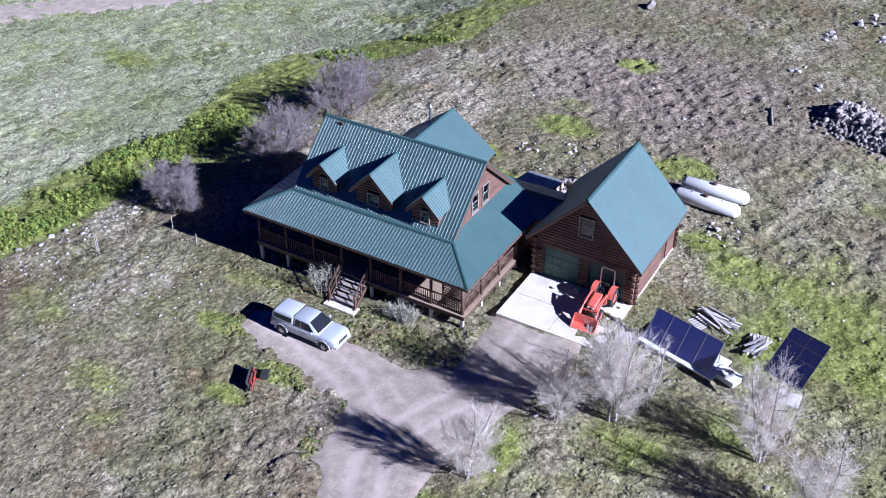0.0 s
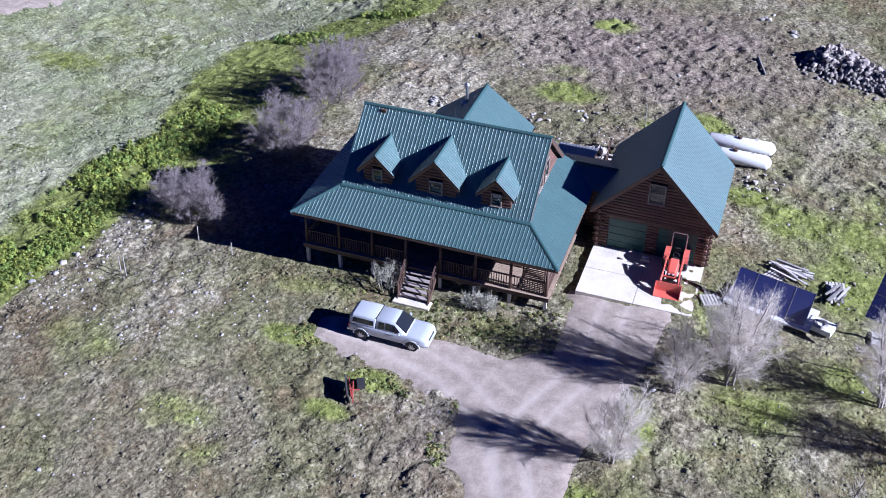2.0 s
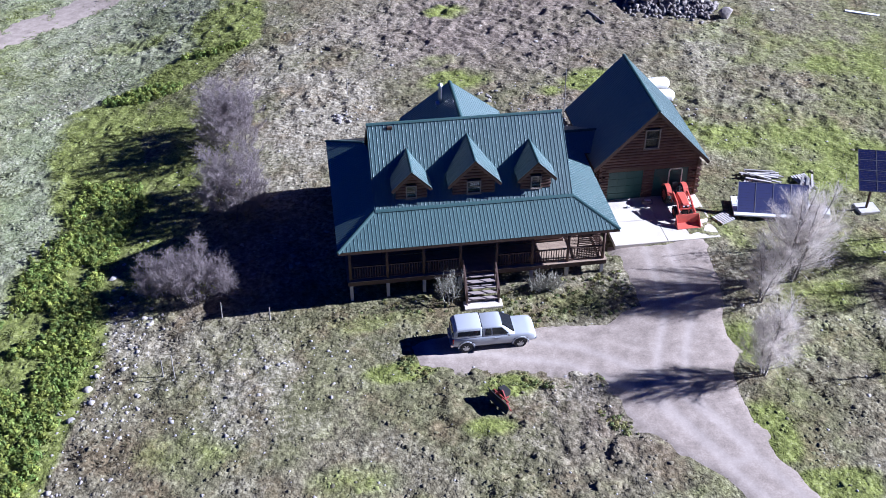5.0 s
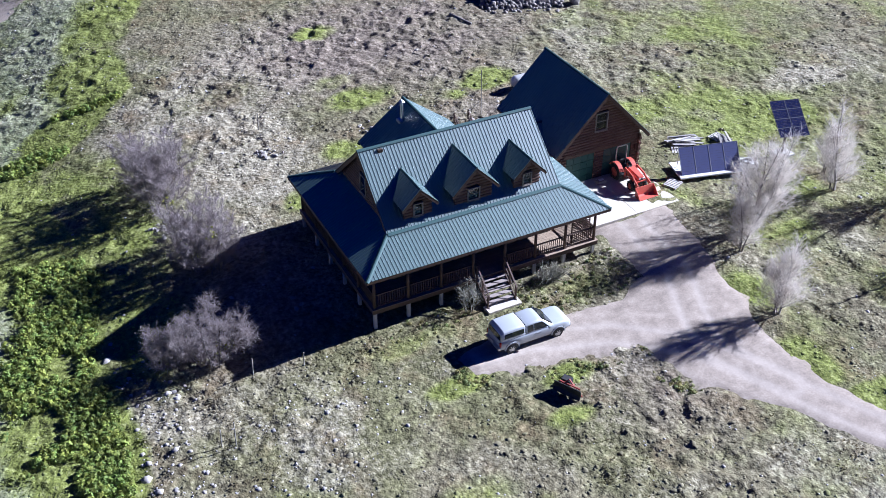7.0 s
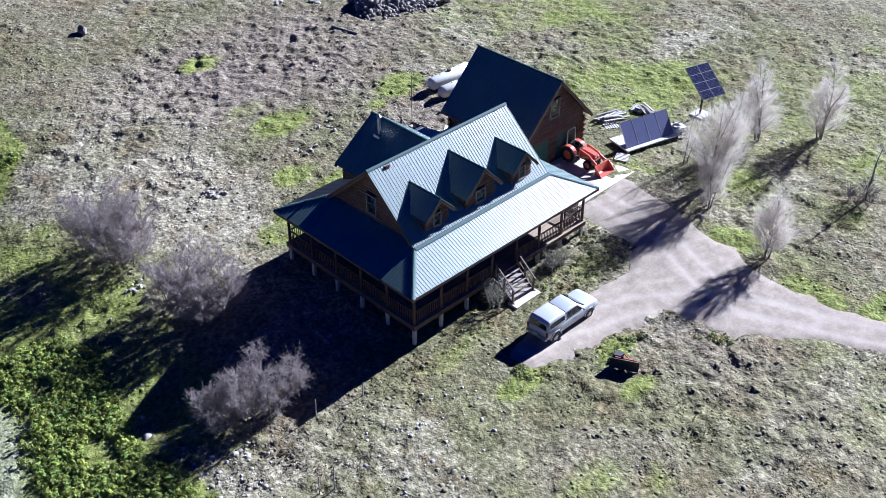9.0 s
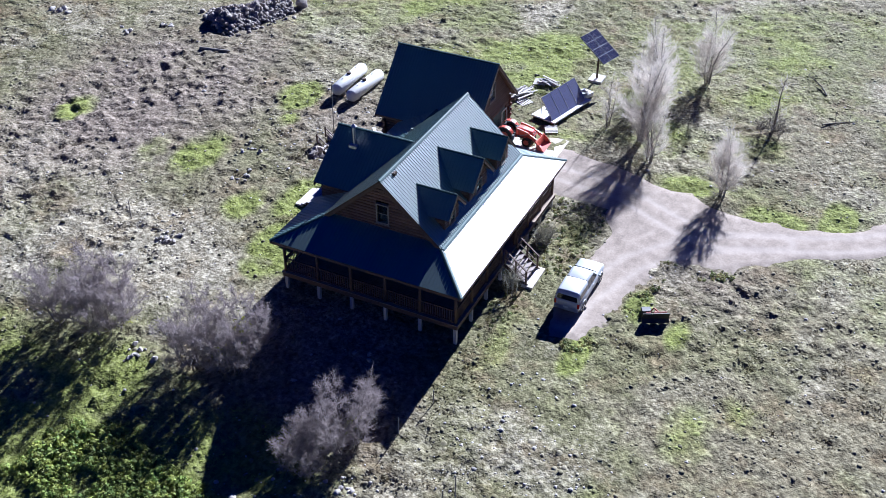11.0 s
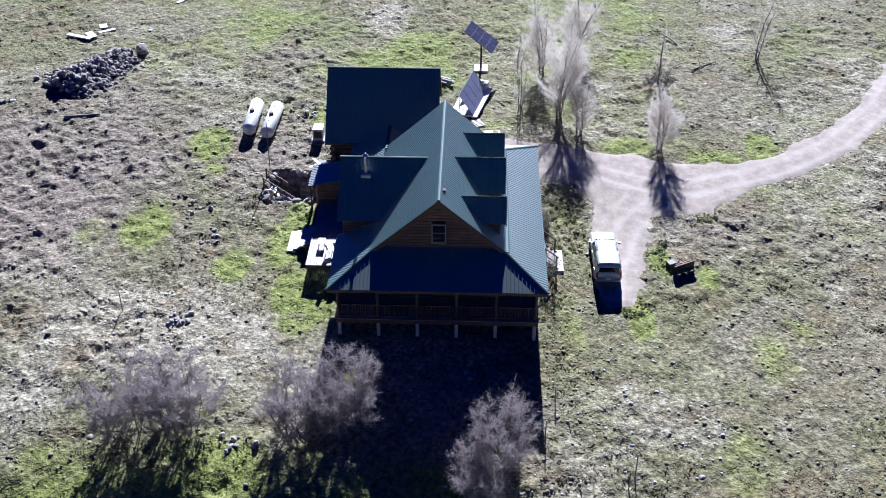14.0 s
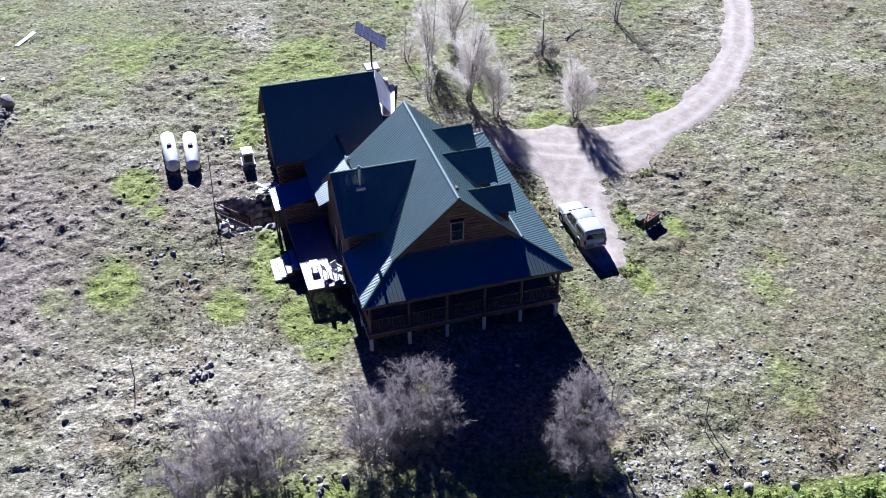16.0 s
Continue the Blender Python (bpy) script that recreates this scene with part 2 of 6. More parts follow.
def green_mask(x, y):
    n, m = fbm(x, y, 7.0, 21), fbm(x, y, 2.2, 41, 3)
    def blob(cx, cy, rx, ry):
        return np.clip(1.25 - np.hypot((x - cx) / rx, (y - cy) / ry), 0, 1)
    yard = [blob(4.2, 15.4, 3.4, 2.1) * 2.3, blob(9.6, 17.4, 2.8, 1.6) * 2.0, blob(12.2, 16.8, 2.4, 1.2) * 1.8, blob(7.2, 20.5, 2.4, 1.5) * 1.4, blob(21.9, 25.2, 2.6, 1.8) * 2.0, blob(18.4, 24.1, 1.4, 1.0) * 1.6,
            blob(11.4, 27.4, 3.2, 2.0) * 0.9, blob(10.3, 31.0, 2.6, 1.4) * 0.6, blob(12.3, 40.6, 2.4, 1.5) * 1.1, blob(26.8, 16.6, 1.8, 1.6) * 1.3]
    east = [blob(30.0, 14.5, 5, 4) * 0.7, blob(34.0, 8.4, 4.5, 4) * 0.65, blob(38.3, 9.8, 7, 4) * 1.1, blob(36, 14.5, 7, 4) * 0.8, blob(34, 19, 5, 3) * 0.9, blob(44.5, 25, 8, 5) * 0.85, blob(28.6, -4.2, 4, 1.7) * 1.2,
            blob(34, 0.0, 3.5, 2.2) * 0.8, blob(38.9, -10.2, 5, 3) * 0.75, blob(31.0, -11.4, 3, 3) * 0.9, blob(45, 20, 20, 25) * 0.5, blob(48, -5, 18, 18) * 0.42, blob(26, 4, 1.5, 5) * 0.6]
    south = [blob(23.4, -18.2, 3.6, 1.3) * 1.6, blob(22.0, -14.0, 1.4, 2.6) * 1.4, blob(23.4, -7.0, 1.5, 3.0) * 1.2, blob(7.3, -11.3, 1.6, 0.9) * 1.4, blob(8.8, -8.3, 2.0, 0.9) * 1.3, blob(3.0, -6.2, 2.2, 0.9) * 1.1, blob(1.4, -1.9, 5, 1.2) * 0.75,
             blob(13.2, -2.0, 4.5, 1.8) * 0.7, blob(-8.8, -10.4, 3.4, 2.0) * 0.6, blob(3.4, -16.6, 4, 2) * 0.55, blob(14, -17.4, 4, 2) * 0.6, blob(-0.2, -14.1, 3, 2) * 0.65]
    meadow = [blob(-34.4, 22.5, 4.5, 2.5) * 1.0, blob(-17, 45.2, 5.5, 3) * 1.0, blob(-14.7, 33.3, 3.2, 1.5) * 1.3, blob(-12, 8, 4, 8) * 0.9, blob(-11, 18, 4, 8) * 1.0, blob(-12, 27, 3.5, 5) * 1.5]
    g = np.maximum.reduce([1.35 * v for v in yard] + east + south + meadow)
    w = bank_side(x, y)
    strip = soft(w, -1.0, 0.6) * (1 - soft(w, 4.5, 8.5))
    base = 0.12 + 0.2 * soft(w, 6, 12) + 0.16 * soft(x - 0.35 * y, 12, 24)
    v = np.maximum.reduce([g, strip * 1.55, np.full(np.shape(x), base) + 0 * g])
    return np.clip(v * (2.5 * n - 0.27) * (0.05 + 1.8 * m), 0, 1)


def soil_mask(x, y):
    n = fbm(x, y, 4.0, 61)
    a = np.clip(1.35 - np.hypot((x - 17) / 15, (y - 37) / 10.5), 0, 1)
    b = np.clip(1.2 - np.hypot((x - 20) / 9, (y - 19) / 6), 0, 1) * 0.6
    c = np.clip(1.2 - np.hypot((x + 6) / 6, (y - 6) / 6), 0, 1) * 0.8
    d = np.clip(1.1 - np.hypot((x - 15) / 9, (y + 12) / 5), 0, 1) * 0.5
    return np.clip(np.maximum.reduce([a, b, c, d]) * (0.35 + 1.3 * n), 0, 1)


def pale_mask(x, y):
    """Bleached dead grass and dry stony ground."""
    def blob(cx, cy, rx, ry):
        return np.clip(1.3 - np.hypot((x - cx) / rx, (y - cy) / ry), 0, 1)
    z = np.maximum.reduce([blob(1, 28, 9, 12) * 1.7, blob(-8, -1, 6, 4) * 0.15, blob(-2, 13, 4, 8) * 0.6])
    return np.clip(0.4 * z + 1.9 * (fbm(x, y, 6.5, 83, 4) - 0.5) + 0.2, 0, 1)


def olive_mask(x, y):
    return np.clip(0.5 + 2.8 * (fbm(x, y, 7.5, 29, 4) - 0.5), 0, 1)


def meadow_mask(x, y):
    w = bank_side(x, y)
    return soft(w, 2.0, 6.0)


def sheet_from_grid(name, xs, ys, height, mat, masks, keep=None):
    X, Y = np.meshgrid(xs, ys)
    Z = height(X, Y)
    nx, ny = len(xs), len(ys)
    co = np.stack([X, Y, Z], -1).reshape(-1, 3)
    i = np.arange((ny - 1) * nx).reshape(ny - 1, nx)[:, :-1]
    quads = np.stack([i, i + 1, i + nx + 1, i + nx], -1).reshape(-1, 4)
    if keep is not None:
        quads = quads[keep(X, Y).reshape(-1)[quads].any(1)]
        used = np.unique(quads)
        remap = np.zeros(len(co), int)
        remap[used] = np.arange(len(used))
        quads, co = remap[quads], co[used]
    me = bpy.data.meshes.new(name)
    me.vertices.add(len(co))
    me.vertices.foreach_set("co", co.reshape(-1))
    me.loops.add(quads.size)
    me.loops.foreach_set("vertex_index", quads.reshape(-1))
    me.polygons.add(len(quads))
    me.polygons.foreach_set("loop_start", np.arange(0, quads.size, 4))
    me.polygons.foreach_set("use_smooth", np.ones(len(quads), bool))
    me.update(calc_edges=True)
    for key, fn in masks:
        at = me.attributes.new(key, "FLOAT", "POINT")
        at.data.foreach_set("value", fn(co[:, 0], co[:, 1]).astype(np.float32))
    me.materials.append(mat)
    return new(name, me)


def ground_material():
    m = bpy.data.materials.new("pasture")
    m.use_nodes = True
    N, L = m.node_tree.nodes, m.node_tree.links
    bsdf = N["Principled BSDF"]
    geo = N.new("ShaderNodeNewGeometry")
    def noise(scale, detail=8):
        n = N.new("ShaderNodeTexNoise")
        n.inputs["Scale"].default_value, n.inputs["Detail"].default_value, n.inputs["Roughness"].default_value = scale, detail, 0.68
        L.new(geo.outputs["Position"], n.inputs["Vector"])
        return n.outputs[0]
    def ramp(src, stops):
        r = N.new("ShaderNodeValToRGB")
        while len(r.color_ramp.elements) < len(stops):
            r.color_ramp.elements.new(0.5)
        for e, (p, c) in zip(r.color_ramp.elements, stops):
            e.position, e.color = p, (*c, 1)
        L.new(src, r.inputs[0])
        return r.outputs[0]
    def mix(f, a, b):
        x = N.new("ShaderNodeMix")
        x.data_type = "RGBA"
        L.new(f, x.inputs[0])
        L.new(a, x.inputs[6])
        L.new(b, x.inputs[7])
        return x.outputs[2]
    def attr(key, lo, hi, wobble):
        a = N.new("ShaderNodeAttribute")
        a.attribute_name = key
        add = N.new("ShaderNodeMath")
        add.operation = "ADD"
        L.new(a.outputs["Fac"], add.inputs[0])
        mul = N.new("ShaderNodeMath")
        mul.operation = "MULTIPLY_ADD"
        mul.inputs[1].default_value, mul.inputs[2].default_value = wobble, -wobble / 2
        L.new(noise(1.7, 6), mul.inputs[0])
        L.new(mul.outputs[0], add.inputs[1])
        r = N.new("ShaderNodeMapRange")
        r.inputs[1].default_value, r.inputs[2].default_value = lo, hi
        L.new(add.outputs[0], r.inputs[0])
        return r.outputs[0]
    grain, even = noise(3.4, 7), N.new("ShaderNodeMapRange")
    even.inputs[3].default_value, even.inputs[4].default_value = 0.5 - 0.5 * 0.8, 0.5 + 0.5 * 0.8
    L.new(grain, even.inputs[0])
    fine = even.outputs[0]
    sway = N.new("ShaderNodeMapRange")
    sway.inputs[1].default_value, sway.inputs[2].default_value = 0.36, 0.64
    L.new(noise(0.16, 5), sway.inputs[0])
    olive = mix(attr("olive", 0.3, 0.7, 0.9), ramp(fine, [(0.37, (0.085, 0.072, 0.042)), (0.48, (0.17, 0.15, 0.09)), (0.6, (0.3, 0.268, 0.17))]), ramp(fine, [(0.36, (0.066, 0.064, 0.03)), (0.48, (0.145, 0.138, 0.066)), (0.62, (0.265, 0.247, 0.135))]))
    pasture = mix(attr("pale", 0.25, 0.75, 0.8), olive, ramp(fine, [(0.38, (0.125, 0.108, 0.07)), (0.49, (0.275, 0.245, 0.17)), (0.62, (0.52, 0.475, 0.35))]))
    meadow = mix(sway.outputs[0], ramp(fine, [(0.34, (0.11, 0.135, 0.06)), (0.5, (0.215, 0.24, 0.12)), (0.66, (0.37, 0.38, 0.24))]), ramp(fine, [(0.34, (0.17, 0.18, 0.1)), (0.5, (0.32, 0.32, 0.2)), (0.64, (0.56, 0.535, 0.4))]))
    green = ramp(fine, [(0.35, (0.072, 0.086, 0.023)), (0.5, (0.185, 0.208, 0.046)), (0.64, (0.31, 0.325, 0.12))])
    soil = ramp(fine, [(0.38, (0.085, 0.068, 0.05)), (0.5, (0.195, 0.158, 0.12)), (0.64, (0.37, 0.315, 0.245))])
    rusty = N.new("ShaderNodeMapRange")
    rusty.inputs[1].default_value, rusty.inputs[2].default_value, rusty.inputs[4].default_value = 0.5, 0.64, 0.75
    L.new(noise(0.24, 7), rusty.inputs[0])
    pasture = mix(rusty.outputs[0], pasture, ramp(fine, [(0.36, (0.07, 0.05, 0.025)), (0.5, (0.165, 0.123, 0.065)), (0.64, (0.29, 0.225, 0.13))]))
    c = mix(attr("meadow", 0.1, 0.9, 0.4), pasture, meadow)
    c = mix(attr("soil", 0.05, 0.95, 0.9), c, soil)
    c = mix(attr("green", 0.2, 0.95, 0.9), c, green)
    tuft, shade = N.new("ShaderNodeMapRange"), N.new("ShaderNodeHueSaturation")
    tuft.inputs[1].default_value, tuft.inputs[2].default_value = 0.34, 0.66
    tuft.inputs[3].default_value, tuft.inputs[4].default_value = 0.64, 1.18
    L.new(noise(1.5, 5), tuft.inputs[0])
    L.new(tuft.outputs[0], shade.inputs["Value"])
    L.new(c, shade.inputs["Color"])
    L.new(shade.outputs[0], bsdf.inputs["Base Color"])
    bsdf.inputs["Roughness"].default_value = 0.95
    bsdf.inputs["Specular IOR Level"].default_value = 0.15
    b = N.new("ShaderNodeBump")
    b.inputs["Strength"].default_value, b.inputs["Distance"].default_value = 0.22, 0.1
    L.new(fine, b.inputs["Height"])
    lumps = N.new("ShaderNodeBump")
    lumps.inputs["Strength"].default_value, lumps.inputs["Distance"].default_value = 0.5, 0.3
    L.new(noise(2.6, 2), lumps.inputs["Height"])
    L.new(lumps.outputs[0], b.inputs["Normal"])
    L.new(b.outputs[0], bsdf.inputs["Normal"])
    return m


far = [90, 130, 200, 350, 700, 1500, 3000]
gx = np.concatenate([-np.array(far[::-1], float), np.arange(-62, -20, 0.26), np.arange(-20, 46, 0.15), np.arange(46, 72.01, 0.26), np.array(far, float)])
gy = np.concatenate([-np.array(far[::-1], float), np.arange(-52, -24, 0.26), np.arange(-24, 44, 0.15), np.arange(44, 86.01, 0.26), np.array([100] + far[1:], float)])
M_GROUND = ground_material()
ground = sheet_from_grid("ground", gx, gy, ground_z, M_GROUND, [("green", green_mask), ("soil", soil_mask), ("meadow", meadow_mask), ("pale", pale_mask), ("olive", olive_mask)])
tagged(ground, "dry tussocky pasture with green patches and bare soil", "ground", kind="structure")

M_GRAVEL = material("packed_gravel", [(0.19, 0.156, 0.123), (0.335, 0.281, 0.226), (0.5, 0.427, 0.348)], 1.3, 11, 0.95, 0, 0.3, 9, 0.42, spec=0.2)

gn, gl = M_GRAVEL.node_tree.nodes, M_GRAVEL.node_tree.links
worn, pale = gn.new("ShaderNodeAttribute"), gn.new("ShaderNodeMix")
worn.attribute_name, pale.data_type = "track", "RGBA"
pale.inputs[7].default_value = (0.54, 0.475, 0.405, 1)
half = gn.new("ShaderNodeMath")
half.operation = "MULTIPLY"
half.inputs[1].default_value = 0.55
gl.new(worn.outputs["Fac"], half.inputs[0])
gl.new(half.outputs[0], pale.inputs[0])
gl.new(gn["Principled BSDF"].inputs["Base Color"].links[0].from_socket, pale.inputs[6])
gl.new(pale.outputs[2], gn["Principled BSDF"].inputs["Base Color"])
# the drive frays into dirt and dry grass along its edges
verge, fray, rag = gn.new("ShaderNodeAttribute"), gn.new("ShaderNodeMapRange"), gn.new("ShaderNodeTexNoise")
verge.attribute_name = "depth"
rag.inputs["Scale"].default_value, rag.inputs["Detail"].default_value, rag.inputs["Roughness"].default_value = 1.6, 9, 0.72
where = gn.new("ShaderNodeNewGeometry")
gl.new(where.outputs["Position"], rag.inputs["Vector"])
ragged = gn.new("ShaderNodeMath")
ragged.operation = "MULTIPLY_ADD"
ragged.inputs[1].default_value = 3.6
gl.new(rag.outputs[0], ragged.inputs[0])
gl.new(verge.outputs["Fac"], ragged.inputs[2])
fray.inputs[1].default_value, fray.inputs[2].default_value = 1.15, 1.6
gl.new(ragged.outputs[0], fray.inputs[0])
dirt, dirty = gn.new("ShaderNodeValToRGB"), gn.new("ShaderNodeMix")
dirt.color_ramp.elements[0].position, dirt.color_ramp.elements[1].position = 0.35, 0.65
dirt.color_ramp.elements[0].color, dirt.color_ramp.elements[1].color = (0.1, 0.09, 0.05, 1), (0.34, 0.3, 0.2, 1)
grit = gn.new("ShaderNodeTexNoise")
grit.inputs["Scale"].default_value, grit.inputs["Detail"].default_value = 5, 9
gl.new(where.outputs["Position"], grit.inputs["Vector"])
gl.new(grit.outputs[0], dirt.inputs[0])
dirty.data_type = "RGBA"
gl.new(fray.outputs[0], dirty.inputs[0])
gl.new(dirt.outputs[0], dirty.inputs[6])
gl.new(pale.outputs[2], dirty.inputs[7])
gl.new(dirty.outputs[2], gn["Principled BSDF"].inputs["Base Color"])


def wheel_tracks(x, y):
    """Where tyres run: 1 in the two worn lines, fading beside them."""
    a = near_line(x, y, LANE + [(17.6, -10.5), (18.5, -7.5), (20.3, -3.5), (20.6, 2.0)])
    b = near_line(x, y, [(19.5, -15), (16.5, -9.5), (13, -6.6), (8, -4.7), (5.5, -4.5)])
    w = np.exp(-((a - 0.78) / 0.28) ** 2) + np.exp(-((b - 0.78) / 0.28) ** 2)
    return np.clip(w, 0, 1) * (0.55 + 0.45 * fbm(x, y, 6.0, 19, 2))


def road_z(x, y):
    d = road_depth(x, y) + 1.2 * (fbm(x, y, 2.6, 77, 5) - 0.5)
    rut = 0.008 * (fbm(x, y, 0.9, 5, 2) - 0.5) - 0.012 * wheel_tracks(x, y)
    return lie(x, y) + 0.16 * (fbm(x, y, 5.0, 3) - 0.5) + 0.05 * np.clip(d * 2.5, -4, 1) + rut


road = sheet_from_grid("road", np.arange(-2, 64, 0.2), np.arange(-46, 4, 0.2), road_z, M_GRAVEL, [("track", wheel_tracks), ("depth", road_depth)], lambda x, y: road_depth(x, y) > -1.1)
tagged(road, "pale packed gravel drive with worn wheel tracks", "road", kind="structure")
track = sheet_from_grid("farm_road", np.arange(-62, -5, 0.6), np.arange(12, 72, 0.6), lambda x, y: lie(x, y) + 0.16 * (fbm(x, y, 5.0, 3) - 0.5) + 0.06 * np.clip((2.6 - near_line(x, y, TRACK)) * 2 + fbm(x, y, 2, 8) - 0.5, -3, 1.5), M_GRAVEL, [("depth", lambda x, y: 2.6 - near_line(x, y, TRACK))], lambda x, y: near_line(x, y, TRACK) < 4)
tagged(track, "pale gravel farm road at the edge of the meadow", "road", kind="structure")


# ---- building helpers ----
def clip2(poly, k, lim, sign):
    out = []
    for p, q in zip(poly, poly[1:] + poly[:1]):
        a, b = sign * (p[k] - lim), sign * (q[k] - lim)
        if a <= 0:
            out.append(p)
        if (a < 0 < b) or (b < 0 < a):
            t = a / (a - b)
            out.append((p[0] + t * (q[0] - p[0]), p[1] + t * (q[1] - p[1])))
    return out


def prism(verts, faces, low, high):
    n, o = len(low), len(verts)
    verts += low + high
    faces.append([o + i for i in range(n)][::-1])
    faces.append([o + n + i for i in range(n)])
    for i in range(n):
        j = (i + 1) % n
        faces.append([o + i, o + j, o + n + j, o + n + i])


RIB, SHEET = 0.23, 0.92


def roof_slope(parent, poly, name="roof_slope", thick=0.1):
    """A roof plane: boarding with ribbed metal sheets laid on it, cut to the outline."""
    P = [Vector(p) for p in poly]
    n = (P[1] - P[0]).cross(P[2] - P[0]).normalized()
    if n.z < 0:
        P.reverse()
        n = -n
    down = (Vector((0, 0, -1)) - n * -n.z).normalized()
    across = n.cross(down)
    o = P[0]
    flat = [((p - o).dot(across), (p - o).dot(down)) for p in P]
    lift = lambda q, h: tuple(o + across * q[0] + down * q[1] + n * h)
    v, f = [], []
    prism(v, f, [lift(q, -thick) for q in flat], [lift(q, -0.008) for q in flat])
    me = bpy.data.meshes.new(name)
    me.from_pydata(v, [], f)
    me.materials.append(M_DECKING)
    base = new(name, me)
    base.parent = parent
    a0, a1 = min(q[0] for q in flat), max(q[0] for q in flat)
    k = math.floor(a0 / SHEET)
    while k * SHEET < a1:
        s = clip2(clip2(flat, 0, k * SHEET, -1), 0, (k + 1) * SHEET - 0.002, 1)
        if len(s) >= 3:
            v, f = [], []
            prism(v, f, [lift(q, 0.0) for q in s], [lift(q, 0.012) for q in s])
            for r in range(4):
                c = k * SHEET + (r + 0.5) * RIB
                w = clip2(clip2(flat, 0, c - 0.024, -1), 0, c + 0.024, 1)
                if len(w) >= 3:
                    prism(v, f, [lift(q, 0.011) for q in w], [lift((c + (q[0] - c) * 0.5, q[1]), 0.034) for q in w])
            me = bpy.data.meshes.new("metal_sheet")
            me.from_pydata(v, [], f)
            me.materials.append(M_ROOF)
            ob = new("metal_sheet", me)
            ob.parent = base
        k += 1
    return base


def cap(parent, a, b, w=0.28, name="ridge_cap", mat=None):
    """A folded metal strip over a ridge, hip or verge."""
    a, b = Vector(a), Vector(b)
    bm = bmesh.new()
    d = (b - a).normalized()
    s = d.cross(Vector((0, 0, 1))).normalized()
    rings = []
    for p in (a, b):
        rings.append([p + s * w / 2 + Vector((0, 0, -0.02)), p + s * w / 4 + Vector((0, 0, 0.05)), p + Vector((0, 0, 0.075)), p - s * w / 4 + Vector((0, 0, 0.05)), p - s * w / 2 + Vector((0, 0, -0.02))])
    loft(bm, rings)
    return part(name, bm, mat or M_RIDGE, parent)


def fascia(parent, a, b, h=0.2, w=0.05):
    bm = bmesh.new()
    low = Vector((0, 0, h * (0.52 + 0.32 * min(1, abs(a[2] - b[2])))))
    bar(bm, Vector(a) - low, Vector(b) - low, w, h)
    return part("fascia_board", bm, M_TIMBER, parent)


def log_mesh():
    bm = bmesh.new()
    prof = [(-0.1, -0.11), (0.02, -0.11), (0.07, -0.06), (0.085, 0.0), (0.07, 0.06), (0.02, 0.11), (-0.1, 0.11)]
    loft(bm, [[(x, -y, z) for y, z in prof] for x in (0.0, 1.0)])
    return mesh_of("wall_log", bm, M_LOG)


LOG = log_mesh()
COURSE = 0.22


def log_wall(parent, p0, p1, z0, z1, gable=None, holes=(), stick=0.0):
    """Courses of rounded logs from p0 to p1, outside to the right of that way; gable is (place along, peak height, slope)."""
    p0, p1 = Vector(p0), Vector(p1)
    d = p1 - p0
    length, turn = d.length, math.degrees(math.atan2(d.y, d.x))
    z, k = z0 + COURSE / 2, 0
    while z < (gable[1] if gable else z1):
        a, b = 0.0, length
        if z > z1 and gable:
            half = (gable[1] - z - 0.2) / gable[2]
            if half < 0.08:
                break
            a, b = max(0, gable[0] - half), min(length, gable[0] + half)
        elif z > z1:
            break
        else:
            a, b = a - stick * (0.7 + 0.3 * (k % 2)), b + stick * (0.7 + 0.3 * ((k + 1) % 2))
        spans = [(a, b)]
        for s0, s1, h0, h1 in holes:
            if h0 - 0.06 < z < h1 + 0.06:
                spans = [(u, w) for (l, r) in spans for (u, w) in ((l, min(r, s0)), (max(l, s1), r)) if w - u > 0.04]
        for l, r in spans:
            q = p0 + d.normalized() * l
            share("wall_log", LOG, parent, pose(q.x, q.y, z, 0, 0, turn) @ Matrix.Diagonal((r - l, 1, 1, 1)))
        z += COURSE
        k += 1


def window(parent, p, turn, w, h, bars=1, upright=0, trim=None, deep=0.05):
    """A sash window whose sill's middle stands at p, looking to -y before the turn."""
    trim = trim or M_TRIM
    m = pose(*p, 0, 0, turn)
    bm = bmesh.new()
    f = 0.075
    for x0, x1, z0, z1 in ((-w / 2 - f, -w / 2, -f, h + f), (w / 2, w / 2 + f, -f, h + f), (-w / 2, w / 2, h, h + f), (-w / 2, w / 2, -f, 0)):
        box(bm, x0, x1, -0.14, deep, z0, z1)
    fr = part("window_frame", bm, trim, parent)
    fr.matrix_basis = m
    bm = bmesh.new()
    for i in range(bars):
        zc = h * (i + 1) / (bars + 1)
        box(bm, -w / 2, w / 2, -0.08, -0.03, zc - 0.025, zc + 0.025)
    for i in range(upright):
        xc = -w / 2 + w * (i + 1) / (upright + 1)
        box(bm, xc - 0.02, xc + 0.02, -0.078, -0.032, 0, h)
    part("sash_bar", bm, trim, fr)
    part("pane", boxbm(-w / 2, w / 2, -0.06, -0.052, 0, h), M_GLASS, fr)
    bm = boxbm(-w / 2 - 0.1, w / 2 + 0.1, -0.18, 0.0, -f - 0.04, -f)
    part("window_sill", bm, trim, fr)
    # added dark sheet behind the pane, standing for the unlit room
    part("dark_backing", boxbm(-w / 2, w / 2, 0.16, 0.18, 0, h), M_DIMROOM, fr)
    return fr


# near-black colour that stands for the shade inside the rooms
M_DIMROOM = material("dim_room_backing", [(0.05, 0.05, 0.05), (0.09, 0.085, 0.08)], 3, 3, 0.9, 0, 0)

